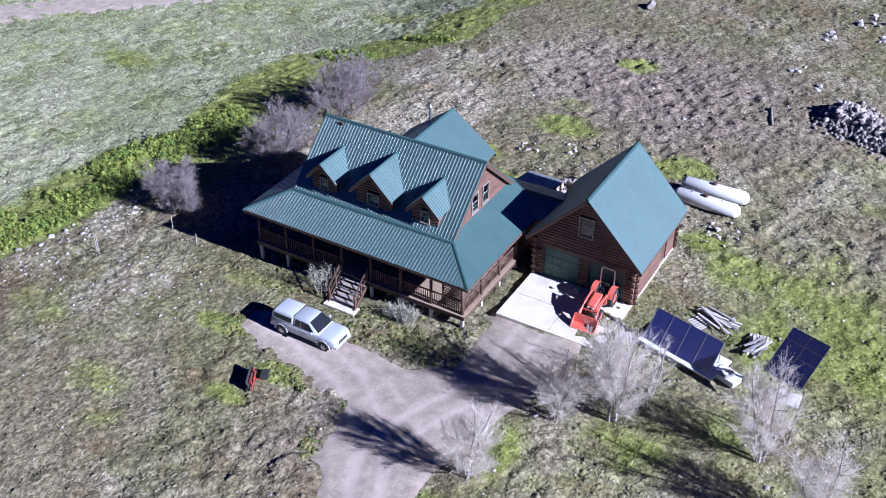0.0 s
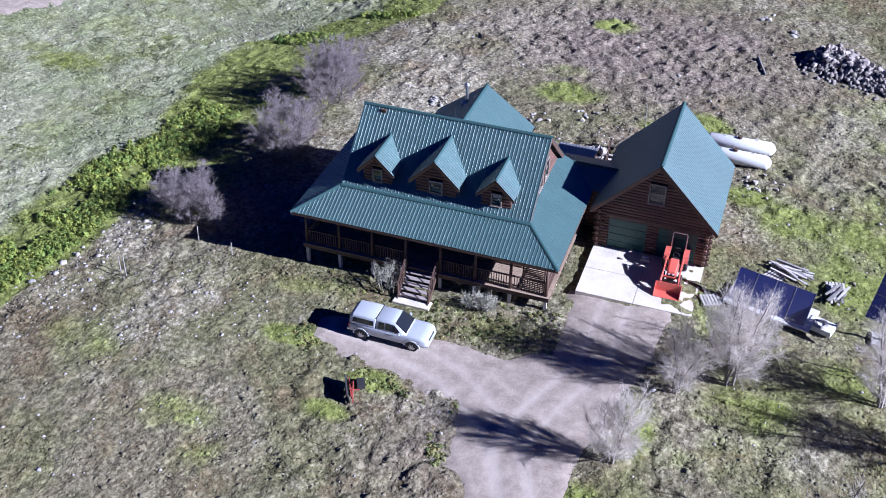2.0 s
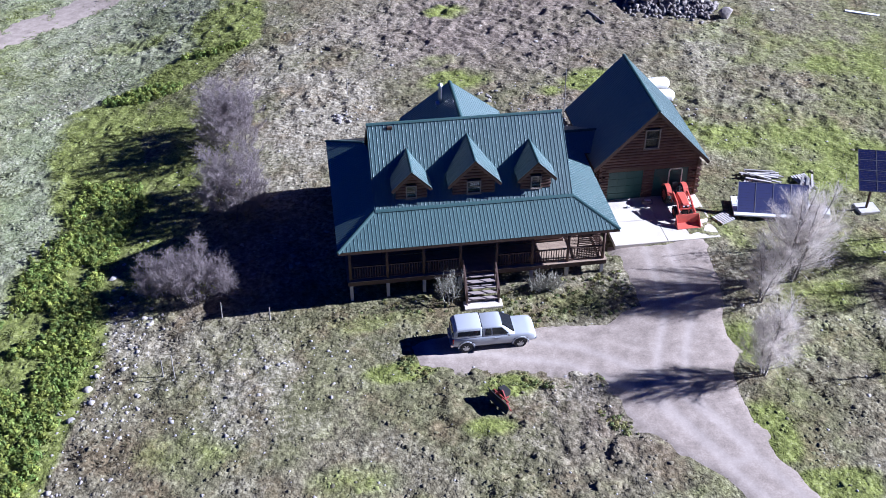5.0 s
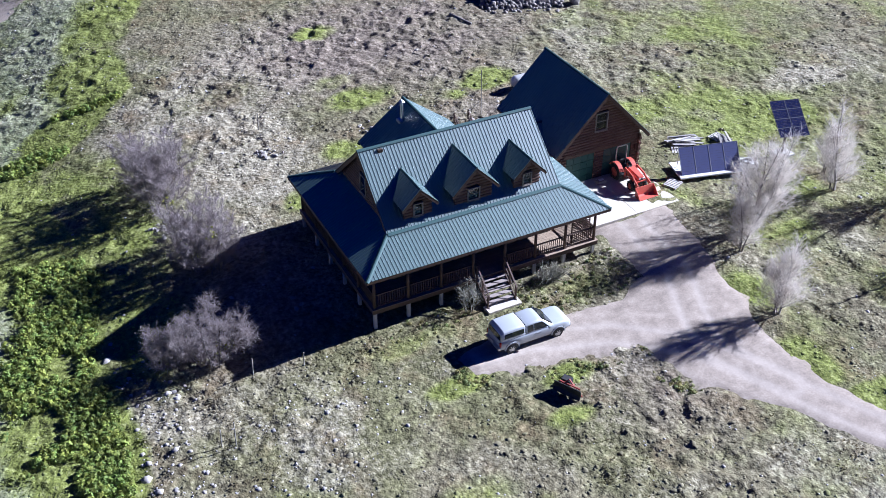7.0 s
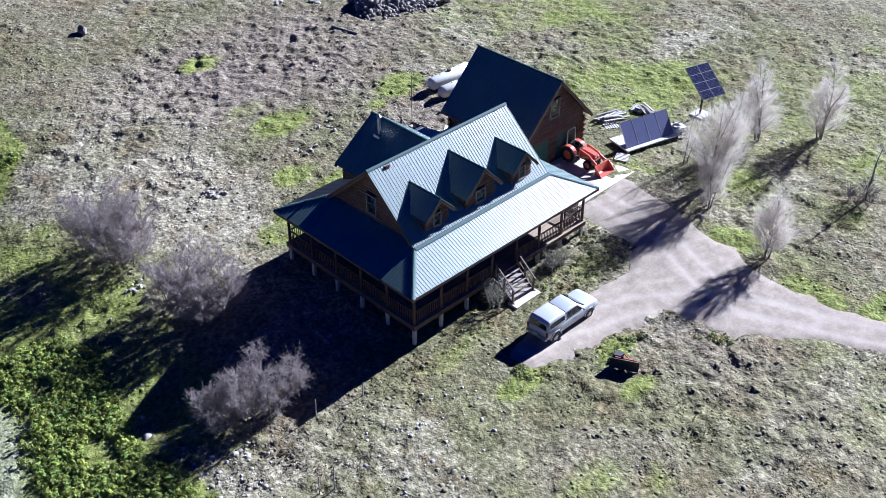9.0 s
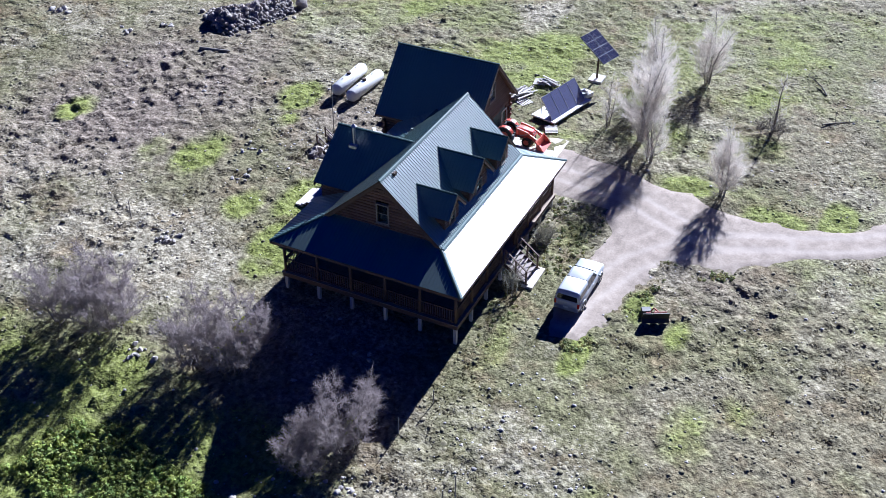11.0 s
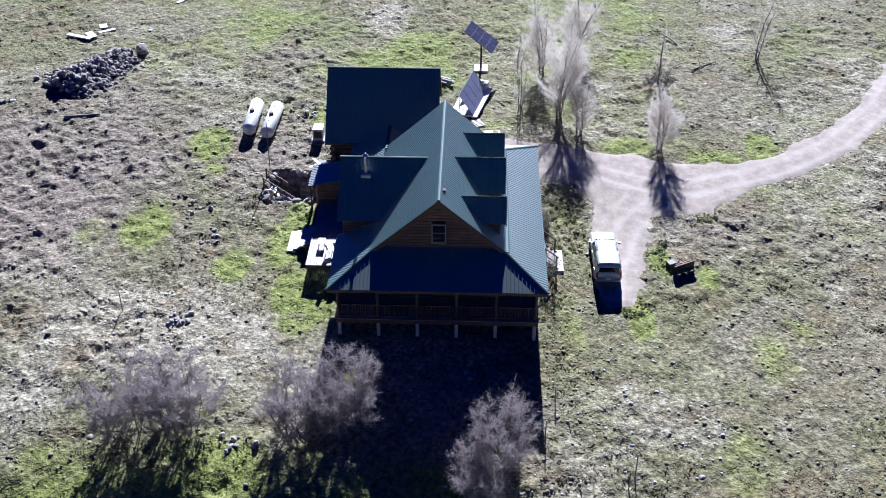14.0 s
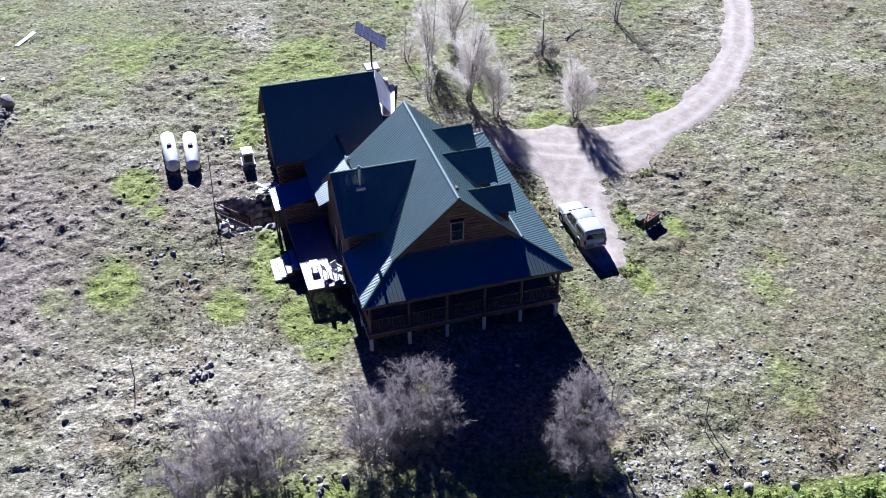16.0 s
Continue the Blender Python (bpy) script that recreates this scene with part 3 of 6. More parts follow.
# ---- log house ----
EZ, WX, WY = 4.0, 17.24, 13.15
IN = 2.9
PS = 0.45
house = thing("log_house", "dark log house with green metal roof and wraparound porch", "house")
RY, RZ, MS = 6.57, 8.8, 0.895
top = EZ + PS * IN
main_z = lambda y: RZ - MS * abs(y - RY)
# main roof, both slopes
roof_slope(house, [(2.47, RY, RZ), (14.8, RY, RZ), (14.8, 2.42, main_z(2.42)), (2.47, 2.42, main_z(2.42))])
roof_slope(house, [(2.47, RY, RZ), (14.8, RY, RZ), (14.8, 10.72, main_z(10.72)), (2.47, 10.72, main_z(10.72))])
cap(house, (2.44, RY, RZ), (14.83, RY, RZ))
for x in (2.5, 14.77):
    for y in (2.42, 10.72):
        fascia(house, (x, y, main_z(y) - 0.03), (x, RY, RZ - 0.03), 0.22)
# porch roof
roof_slope(house, [(0, 0, EZ), (WX, 0, EZ), (WX - IN, IN, top), (IN, IN, top)], "porch_roof")
roof_slope(house, [(0, WY, EZ), (0, 0, EZ), (IN, IN, top), (IN, WY - IN, top)], "porch_roof")
roof_slope(house, [(0, WY, EZ), (IN, WY - IN, top), (5.6, WY - IN, top), (5.6, WY, EZ)], "porch_roof")
roof_slope(house, [(WX, 0, EZ), (WX, 8.9, EZ), (15.5, 10.68, 4.783), (WX - IN, 10.68, top), (WX - IN, IN, top)], "porch_roof")
for a, b in (((0, 0), (2.45, 2.45)), ((WX, 0), (WX - 2.45, 2.45)), ((0, WY), (2.45, WY - 2.45))):
    cap(house, (*a, EZ), (*b, EZ + PS * 2.45), 0.3, "hip_cap")
cap(house, (2.5, 2.44, 5.13), (14.8, 2.44, 5.13), 0.34, "roof_flashing")
for a, b in (((0, 0.02), (WX, 0.02)), ((0.02, 0), (0.02, WY)), ((0, WY - 0.02), (5.6, WY - 0.02)), ((WX - 0.02, 0), (WX - 0.02, 8.9))):
    fascia(house, (*a, EZ - 0.02), (*b, EZ - 0.02), 0.18)
# breezeway roof, from the house to the garage
roof_slope(house, [(WX, 8.9, EZ), (17.75, 8.9, EZ), (18.55, 10.68, 4.783), (15.5, 10.68, 4.783)], "breezeway_roof")
roof_slope(house, [(11.75, 13.4, 3.6), (17.35, 13.4, 3.6), (18.55, 10.68, 4.783), (11.75, 10.68, 4.783)], "breezeway_roof")
cap(house, (14.5, 10.68, 4.79), (18.5, 10.68, 4.79))
fascia(house, (11.75, 13.38, 3.58), (17.4, 13.38, 3.58), 0.18)
# rear wing roof
WGX, WGZ, WGE = 8.63, 7.99, 3.47
for s in (-1, 1):
    roof_slope(house, [(WGX, 13.03, WGZ), (WGX, 7.475, WGZ), (WGX + s * WGE, 10.35, 5.42), (WGX + s * WGE, 13.03, 5.42)], "wing_roof")
    fascia(house, (WGX, 13.0, WGZ - 0.03), (WGX + s * WGE, 13.0, 5.39), 0.22)
cap(house, (WGX, 13.05, WGZ), (WGX, 7.3, WGZ))
# dormers
for cx, hw, zr, wall in ((4.78, 1.2, 7.65, 0.86), (8.63, 1.63, 8.08, 1.22), (12.5, 1.2, 7.65, 0.86)):
    ze = 6.45
    yj, ye = RY - (RZ - zr) / MS, RY - (RZ - ze) / MS
    for s in (-1, 1):
        roof_slope(house, [(cx, 2.5, zr), (cx + s * hw, 2.5, ze), (cx + s * hw, ye + 0.05, ze), (cx, yj + 0.1, zr)], "dormer_roof", 0.08)
        fascia(house, (cx, 2.52, zr - 0.02), (cx + s * hw, 2.52, ze - 0.02), 0.16, 0.04)
    cap(house, (cx, 2.52, zr - 0.02), (cx, yj, zr - 0.02), 0.2)
    sl = (zr - ze) / hw
    ww, wh = (0.62, 0.85) if wall < 1 else (0.84, 0.85)
    log_wall(house, (cx - wall, 2.95), (cx + wall, 2.95), 5.3, ze - 0.05, (wall, zr - 0.02, sl), [(wall - ww / 2, wall + ww / 2, 5.62, 5.62 + wh)], 0.1)
    log_wall(house, (cx + wall, 2.95), (cx + wall, 4.2), 5.5, 6.5)
    log_wall(house, (cx - wall, 4.2), (cx - wall, 2.95), 5.5, 6.5)
    window(house, (cx, 2.95, 5.66), 0, ww - 0.1, wh - 0.1, 1)
# walls
log_wall(house, (2.85, 2.85), (14.42, 2.85), 1.4, 4.95, None, [(1.2, 2.7, 2.2, 3.5), (5.25, 6.25, 1.4, 3.5), (8.6, 10.1, 2.2, 3.5)])
log_wall(house, (14.42, 10.3), (2.85, 10.3), 1.4, 4.95)
log_wall(house, (2.85, 10.3), (2.85, 2.85), 1.4, 5.05, (3.725, 8.72, MS), [(3.3, 4.15, 5.6, 6.95), (1.2, 2.6, 2.2, 3.5), (4.9, 6.3, 2.2, 3.5)])
log_wall(house, (14.42, 2.85), (14.42, 10.3), 1.4, 5.05, (3.725, 8.72, MS), [(2.35, 3.2, 5.5, 6.9), (3.75, 4.6, 5.5, 6.9), (3.2, 4.6, 2.2, 3.5)])
window(house, (2.85, 6.575, 5.66), -90, 0.73, 1.22, 1)
for y in (5.63, 7.03):
    window(house, (14.42, y, 5.57), 90, 0.72, 1.25, 1)
for x in (4.8, 12.2):
    window(house, (x, 2.85, 2.26), 0, 1.38, 1.18, 0, 1, M_TIMBER)
for y in (8.4, 4.7):
    window(house, (2.85, y, 2.26), -90, 1.28, 1.18, 0, 1, M_TIMBER)
window(house, (14.42, 6.75, 2.26), 90, 1.28, 1.18, 0, 1, M_TIMBER)
door = part("front_door", boxbm(8.12, 9.08, 2.84, 2.92, 1.4, 3.45, bevel=0.01), M_TIMBER, house)
part("handle", tube(bmesh.new(), (8.98, 2.8, 2.35), (8.98, 2.8, 2.5), 0.018), M_STEEL, door)
part("gable_vent", boxbm(2.74, 2.8, 6.4, 6.75, 7.75, 8.0), M_TIMBER, house)
# rear wing walls
log_wall(house, (11.7, 12.65), (5.56, 12.65), 1.3, 5.45, (3.07, 7.9, 0.741), [(2.1, 4.1, 1.4, 3.5)])
log_wall(house, (5.56, 12.65), (5.56, 10.3), 1.3, 5.4)
log_wall(house, (11.7, 10.3), (11.7, 12.65), 1.3, 5.4)
window(house, (8.6, 12.65, 1.46), 180, 1.88, 1.98, 0, 1)
# breezeway wall and foundation
log_wall(house, (17.95, 12.6), (11.7, 12.6), 0.4, 3.75, None, [(4.4, 5.3, 0.4, 2.5)])
log_wall(house, (14.42, 9.4), (17.95, 9.4), 0.9, 4.0)
part("foundation", boxbm(2.95, 14.3, 2.95, 10.2, -1.2, 1.38), M_FOUND, house)
part("foundation", boxbm(5.65, 17.9, 10.25, 12.5, -1.2, 1.28), M_FOUND, house)
# porch floor, boards and rim
FZ = 1.4


def boards(parent, x0, x1, y0, y1, z, along_x, mat, wide=0.14, name="floor_board"):
    span = (y1 - y0) if along_x else (x1 - x0)
    n = max(1, round(span / wide))
    w = span / n
    me = mesh_of(name, boxbm(0, 1, 0, w - 0.012, -0.035, 0), mat)
    for i in range(n):
        if along_x:
            share(name, me, parent, pose(x0, y0 + i * w, z) @ Matrix.Diagonal((x1 - x0, 1, 1, 1)))
        else:
            share(name, me, parent, pose(x0 + (i + 1) * w, y0, z, 0, 0, 90) @ Matrix.Diagonal((y1 - y0, 1, 1, 1)))


bm = bmesh.new()
for a in ((0.5, 16.74, 0.45, 0.52), (0.5, 0.57, 0.52, 12.8), (16.67, 16.74, 0.52, 9.3), (0.57, 5.5, 12.73, 12.8)):
    box(bm, *a, 1.06, 1.36)
for x in np.arange(1.2, 16.5, 1.2):
    box(bm, x - 0.03, x + 0.03, 0.52, 2.9, 1.12, 1.36)
porch_frame = part("porch_frame", bm, M_TIMBER, house, "dark stained rim joists")
boards(porch_frame, 0.47, 16.77, 0.42, 2.76, FZ, True, M_FLOOR)
boards(porch_frame, 0.47, 2.76, 2.77, 12.83, FZ, False, M_FLOOR)
boards(porch_frame, 14.52, 16.77, 2.77, 9.3, FZ, False, M_FLOOR)
boards(porch_frame, 2.77, 5.5, 10.42, 12.83, FZ, True, M_FLOOR)
# posts, piers and beams
front = [0.7 + 2.26 * i for i in range(8)]
west = [0.65 + 2.394 * i for i in range(1, 6)]
east = [0.65 + 2.394 * i for i in range(1, 4)]
spots = [(x, 0.65) for x in front] + [(0.7, y) for y in west] + [(16.52, y) for y in east] + [(3.1, 12.62), (5.4, 12.62)]
bm = bmesh.new()
tube(bm, (0, 0, FZ), (0, 0, 3.72), 0.105, 0.09, 12)
POST = mesh_of("porch_post", bm, M_TIMBER, True)
for x, y in spots:
    share("porch_post", POST, house, pose(x, y, 0))
    g = gz(x, y)
    part("concrete_pier", boxbm(x - 0.1, x + 0.1, y - 0.1, y + 0.1, g - 0.2, 1.06), M_PIER, house, "pale square concrete pier")
bm = bmesh.new()
for a, b in (((0.5, 0.65), (16.7, 0.65)), ((0.7, 0.5), (0.7, 12.8)), ((16.52, 0.5), (16.52, 9.0)), ((0.5, 12.62), (5.5, 12.62))):
    bar(bm, (*a, 3.83), (*b, 3.83), 0.16, 0.22)
part("porch_beam", bm, M_TIMBER, house)
# railings
BAL = mesh_of("baluster", tube(bmesh.new(), (0, 0, 1.52), (0, 0, 2.32), 0.026, 0.026, 6), M_TIMBER)


def railing(a, b):
    a, b = Vector((*a, 0)), Vector((*b, 0))
    d = (b - a).normalized()
    p, q = a + d * 0.1, b - d * 0.1
    bm = bmesh.new()
    bar(bm, p + Vector((0, 0, 2.36)), q + Vector((0, 0, 2.36)), 0.1, 0.08, 0.015)
    bar(bm, p + Vector((0, 0, 1.5)), q + Vector((0, 0, 1.5)), 0.07, 0.07, 0.01)
    r = part("porch_railing", bm, M_TIMBER, house)
    n = int((q - p).length / 0.15)
    for i in range(1, n):
        c = p.lerp(q, i / n)
        share("baluster", BAL, r, pose(c.x, c.y, 0))


for i in range(7):
    if i != 3:
        railing((front[i], 0.65), (front[i + 1], 0.65))
ws = [0.65] + west
for a, b in zip(ws, ws[1:]):
    railing((0.7, a), (0.7, b))
es = [0.65] + east
for a, b in zip(es, es[1:]):
    railing((16.52, a), (16.52, b))
railing((0.7, 12.62), (3.1, 12.62))
railing((3.1, 12.62), (5.4, 12.62))
# slatted screen at the front corner of the porch
screen = part("lattice_screen", boxbm(14.91, 16.34, 0.9, 0.97, 3.36, 3.44), M_TIMBER, house)
for x in (14.95, 16.3):
    part("screen_post", boxbm(x - 0.04, x + 0.04, 0.9, 0.97, 1.4, 3.36), M_TIMBER, screen)
SLAT = mesh_of("slat", boxbm(14.95, 16.3, 0.86, 0.9, 0, 0.055), M_TIMBER)
for i in range(13):
    share("slat", SLAT, screen, pose(0, 0, 1.55 + i * 0.138))
# front steps
steps = thing("porch_steps", "dark timber porch steps with open treads and handrails", "steps")
M_TREAD = material("worn_tread_boards", [(0.2, 0.165, 0.145), (0.3, 0.255, 0.23), (0.38, 0.33, 0.3)], 2.5, 6, 0.8, 0, 0.2, 30, 0.5, piece=0.1)
TREAD = mesh_of("tread", boxbm(7.68, 9.54, 0, 0.33, -0.05, 0, bevel=0.01), M_TREAD)
for i in range(5):
    share("tread", TREAD, steps, pose(0, 0.1 - 0.29 * i, 1.2 - 0.22 * i))
for x in (7.62, 9.6):
    bm = bmesh.new()
    bar(bm, (x, 0.45, 1.22), (x, -1.25, 0.0), 0.06, 0.28)
    part("stringer", bm, M_TIMBER, steps)
    for y, z0, z1 in ((-1.1, 0.0, 1.15), (-0.35, 0.6, 1.75), (0.4, 1.2, 2.4)):
        part("newel_post", boxbm(x - 0.05, x + 0.05, y - 0.05, y + 0.05, z0, z1), M_TIMBER, steps)
    bm = bmesh.new()
    bar(bm, (x, 0.45, 2.4), (x, -1.2, 1.1), 0.09, 0.06)
    bar(bm, (x, 0.45, 1.85), (x, -1.15, 0.6), 0.05, 0.05)
    part("handrail", bm, M_TIMBER, steps)
tagged(part("step_pad", boxbm(7.42, 9.8, -1.62, -0.85, -0.15, 0.14, bevel=0.02), M_CONCRETE), "pale concrete landing slab below the porch steps", "slab")
# flue
flue = thing("stove_flue", "shiny metal stove pipe on the rear wing roof", "chimney", (7.75, 11.35, 7.33))
part("pipe", tube(bmesh.new(), (0, 0, -0.3), (0, 0, 1.25), 0.1, 0.1, 14), M_STEEL, flue)
part("rain_cap", tube(bmesh.new(), (0, 0, 1.3), (0, 0, 1.48), 0.2, 0.03, 14), M_STEEL, flue)
part("base_flashing", boxbm(-0.3, 0.3, -0.3, 0.3, -0.22, 0.02, bevel=0.03), M_STEEL, flue)
part("roof_vent", boxbm(3.7, 4.05, 6.2, 6.38, 8.45, 8.72, bevel=0.03), M_DECKING, house)

# ---- garage ----
garage = thing("garage", "dark log garage with steep green metal roof", "garage")
GX, GZ, GS = 21.5, 7.9, 1.025
Y0, Y1 = 7.1, 15.4
for s in (-1, 1):
    roof_slope(garage, [(GX, Y0, GZ), (GX, Y1, GZ), (GX + s * 3.99, Y1, 3.81), (GX + s * 3.99, Y0, 3.81)])
    for y in (Y0 + 0.03, Y1 - 0.03):
        fascia(garage, (GX, y, GZ - 0.03), (GX + s * 3.99, y, 3.78), 0.2)
    fascia(garage, (GX + s * 3.97, Y0, 3.79), (GX + s * 3.97, Y1, 3.79), 0.16)
cap(garage, (GX, Y0 - 0.02, GZ), (GX, Y1 + 0.02, GZ))
gx0, gx1, gy0, gy1 = 18.05, 24.95, 7.65, 14.85
log_wall(garage, (gx0, gy0), (gx1, gy0), 0.9, 3.6, (3.45, 7.86, GS), [(0.67, 3.1, 0.8, 3.15), (3.85, 6.28, 0.8, 3.15), (2.9, 3.9, 4.85, 6.3)], 0.3)
log_wall(garage, (gx1, gy0), (gx1, gy1), 0.9, 3.75, None, [(4.6, 5.6, 0.8, 3.0)], 0.3)
log_wall(garage, (gx1, gy1), (gx0, gy1), 0.9, 3.6, (3.45, 7.86, GS), [], 0.3)
log_wall(garage, (gx0, gy1), (gx0, gy0), 0.9, 3.75, None, [], 0.3)
part("foundation", boxbm(gx0 + 0.08, gx1 - 0.08, gy0 + 0.08, gy1 - 0.08, -0.3, 0.95), M_FOUND, garage)
part("foundation_edge", boxbm(gx1 - 0.05, gx1 + 0.1, gy0, gy1, -0.2, 0.98), M_PIER, garage, "pale concrete footing strip")
window(garage, (21.45, gy0, 4.9), 0, 0.9, 1.3, 1)
for x0 in (18.72, 21.9):
    d = part("garage_door", boxbm(x0, x0 + 2.43, gy0 + 0.02, gy0 + 0.08, 0.86, 3.15), M_DOORGREEN, garage, "dark green sectional door")
    for k in range(4):
        for j in range(4):
            part("door_panel", boxbm(x0 + 0.08 + j * 0.59, x0 + 0.58 + j * 0.59, gy0 - 0.005, gy0 + 0.03, 0.94 + k * 0.565, 1.38 + k * 0.565, bevel=0.012), M_DOORGREEN, d)
part("lintel", boxbm(18.5, 24.5, gy0 - 0.1, gy0 + 0.05, 3.18, 3.42), M_TIMBER, garage)
part("side_door", boxbm(gx1 - 0.06, gx1, gy0 + 4.65, gy0 + 5.55, 0.95, 3.0), M_TIMBER, garage)
for x in (18.35, 24.65):
    part("wall_lamp", boxbm(x - 0.08, x + 0.08, gy0 - 0.24, gy0 - 0.08, 2.55, 2.85, bevel=0.03), M_DECKING, garage)
apron = thing("concrete_apron", "stained pale concrete slab before the garage doors", "slab", kind="structure")
for xa, xb in ((17.93, 21.48), (21.5, 25.05)):
    for ya, yb in ((2.45, 5.0), (5.02, gy0 + 0.05)):
        part("slab", boxbm(xa, xb, ya, yb, 0.2, 0.85, bevel=0.012), M_CONCRETE, apron)


# ---- deck, stairwell and clutter behind the house ----
deck = thing("rear_deck", "dark boarded rear deck, partly sunlit, on timber legs", "deck")
DZ = 1.3
bm = bmesh.new()
for a in ((6.0, 14.45, 15.36, 15.42), (6.0, 6.06, 13.2, 15.36), (14.39, 14.45, 13.2, 15.36), (6.06, 14.39, 12.85, 12.92)):
    box(bm, *a, 1.02, 1.262)
deck_frame = part("deck_frame", bm, M_TIMBER, deck)
boards(deck_frame, 5.98, 14.47, 12.86, 15.44, DZ, True, M_DECK, 0.14, "deck_board")
for x in (6.2, 9.0, 11.8, 14.3):
    part("leg", boxbm(x - 0.07, x + 0.07, 15.15, 15.29, gz(x, 15.2) - 0.15, 1.02), M_TIMBER, deck)
dsteps = thing("deck_steps", "sun-bleached plank steps down from the rear deck", "steps")
for i in range(3):
    part("tread", boxbm(8.75, 11.0, 15.5 + i * 0.42, 15.88 + i * 0.42, 0.98 - i * 0.24, 1.03 - i * 0.24, bevel=0.01), M_PALE, dsteps)
for x in (8.85, 10.9):
    bm = bmesh.new()
    bar(bm, (x, 15.44, 1.0), (x, 16.75, 0.28), 0.06, 0.2)
    part("stringer", bm, M_TIMBER, dsteps)
part("landing_board", boxbm(8.7, 11.05, 16.55, 17.15, gz(9.8, 16.8) - 0.05, gz(9.8, 16.8) + 0.12, bevel=0.01), M_PALE, dsteps)

M_WHITE = material("white_plastic", [(0.68, 0.68, 0.67), (0.78, 0.78, 0.77)], 3, 3, 0.45, 0, 0.02)


def patio_chair(at, turn):
    c = thing("patio_chair", "white plastic patio chair standing on the rear deck", "chair", at, turn, "patio chairs on the deck")
    part("seat", boxbm(-0.24, 0.24, -0.24, 0.24, 0.4, 0.44, bevel=0.015), M_WHITE, c)
    bm = boxbm(-0.24, 0.24, -0.02, 0.02, 0, 0.5, bevel=0.012)
    b = part("backrest", bm, M_WHITE, c)
    b.matrix_basis = pose(0, 0.25, 0.43, -14)
    for x in (-0.22, 0.22):
        for y in (-0.22, 0.22):
            part("leg", tube(bmesh.new(), (x * 1.1, y * 1.1, 0), (x, y, 0.4), 0.02, 0.025, 8), M_WHITE, c)
        bm = bmesh.new()
        bar(bm, (x, -0.22, 0.63), (x, 0.27, 0.65), 0.05, 0.03)
        part("armrest", bm, M_WHITE, c)
    return c


patio_chair((7.3, 13.9, DZ), 30)
patio_chair((7.0, 13.3, DZ), -60)
bench = thing("patio_table", "small white patio table on the rear deck", "table", (8.1, 14.6, DZ))
part("tabletop", boxbm(-0.35, 0.35, -0.25, 0.25, 0.42, 0.46, bevel=0.015), M_WHITE, bench)
for x in (-0.28, 0.28):
    for y in (-0.18, 0.18):
        part("leg", tube(bmesh.new(), (x, y, 0), (x, y, 0.42), 0.018, 0.018, 8), M_WHITE, bench)

# lean-to over the cellar door
M_GREYTIN = material("grey_tin_roof", [(0.16, 0.17, 0.19), (0.24, 0.25, 0.27)], 1.0, 4, 0.42, 0.2, 0.04, spec=0.8)
shed = thing("cellar_entry", "brown boarded cellar entry with small ribbed metal roof", "shed")
old_roof = M_ROOF
M_ROOF = M_GREYTIN
roof_slope(shed, [(13.3, 13.35, 3.3), (16.1, 13.35, 3.3), (16.1, 16.15, 2.72), (13.3, 16.15, 2.72)], "shed_roof", 0.08)
M_ROOF = old_roof
log_wall(shed, (13.6, 15.4), (13.6, 12.7), -0.9, 2.75)
log_wall(shed, (15.8, 12.7), (15.8, 15.4), -0.9, 2.75)
log_wall(shed, (15.8, 15.4), (13.6, 15.4), -0.9, 2.7, None, [(0.65, 1.55, -1.2, 1.0)])
part("cellar_door", boxbm(14.26, 15.14, 15.3, 15.36, -1.4, 0.98), M_TIMBER, shed)
for x in (13.5, 15.9):
    part("post", boxbm(x - 0.06, x + 0.06, 15.95, 16.07, gz(x, 16.0) - 0.2, 2.68), M_TIMBER, shed)

M_STONE = material("grey_fieldstone", [(0.17, 0.15, 0.13), (0.3, 0.267, 0.235), (0.48, 0.435, 0.385)], 2.2, 7, 0.9, 0, 0.5, 16, 0.5, piece=0.3)


def boulder(seed, rough=0.28):
    bm = bmesh.new()
    bmesh.ops.create_icosphere(bm, subdivisions=2, radius=1)
    for v in bm.verts:
        n = noise.noise(v.co * 1.1 + Vector((seed * 7.3, 0, 0))) + 0.45 * noise.noise(v.co * 2.7 + Vector((0, seed * 3.1, 0)))
        v.co *= 1 + rough * n * 1.6
    pl = [Vector((random.uniform(-1, 1), random.uniform(-1, 1), random.uniform(-1, 1))).normalized() for _ in range(9)]
    for v in bm.verts:
        for d in pl:
            s = v.co.dot(d) - 0.62
            if s > 0:
                v.co -= d * s * 0.97
    return mesh_of("stone", bm, M_STONE)


M_FIELD = material("pale_fieldstone", [(0.2, 0.185, 0.165), (0.34, 0.315, 0.285), (0.5, 0.47, 0.43)], 2.2, 7, 0.9, 0, 0.4, 16, 0.5, piece=0.25)
random.seed(11)
STONES = [boulder(i) for i in range(6)]
FIELD = [boulder(i + 10) for i in range(4)]
for me in FIELD:
    me.materials[0] = M_FIELD


def stone(parent, x, y, z, r, squash=0.75, rnd=random, name="stone"):
    m = pose(x, y, z, rnd.uniform(-25, 25), rnd.uniform(-25, 25), rnd.uniform(0, 360)) @ Matrix.Diagonal((r * rnd.uniform(0.85, 1.25), r * rnd.uniform(0.8, 1.1), r * squash * rnd.uniform(0.8, 1.2), 1))
    return share(name, rnd.choice(STONES), parent, m)


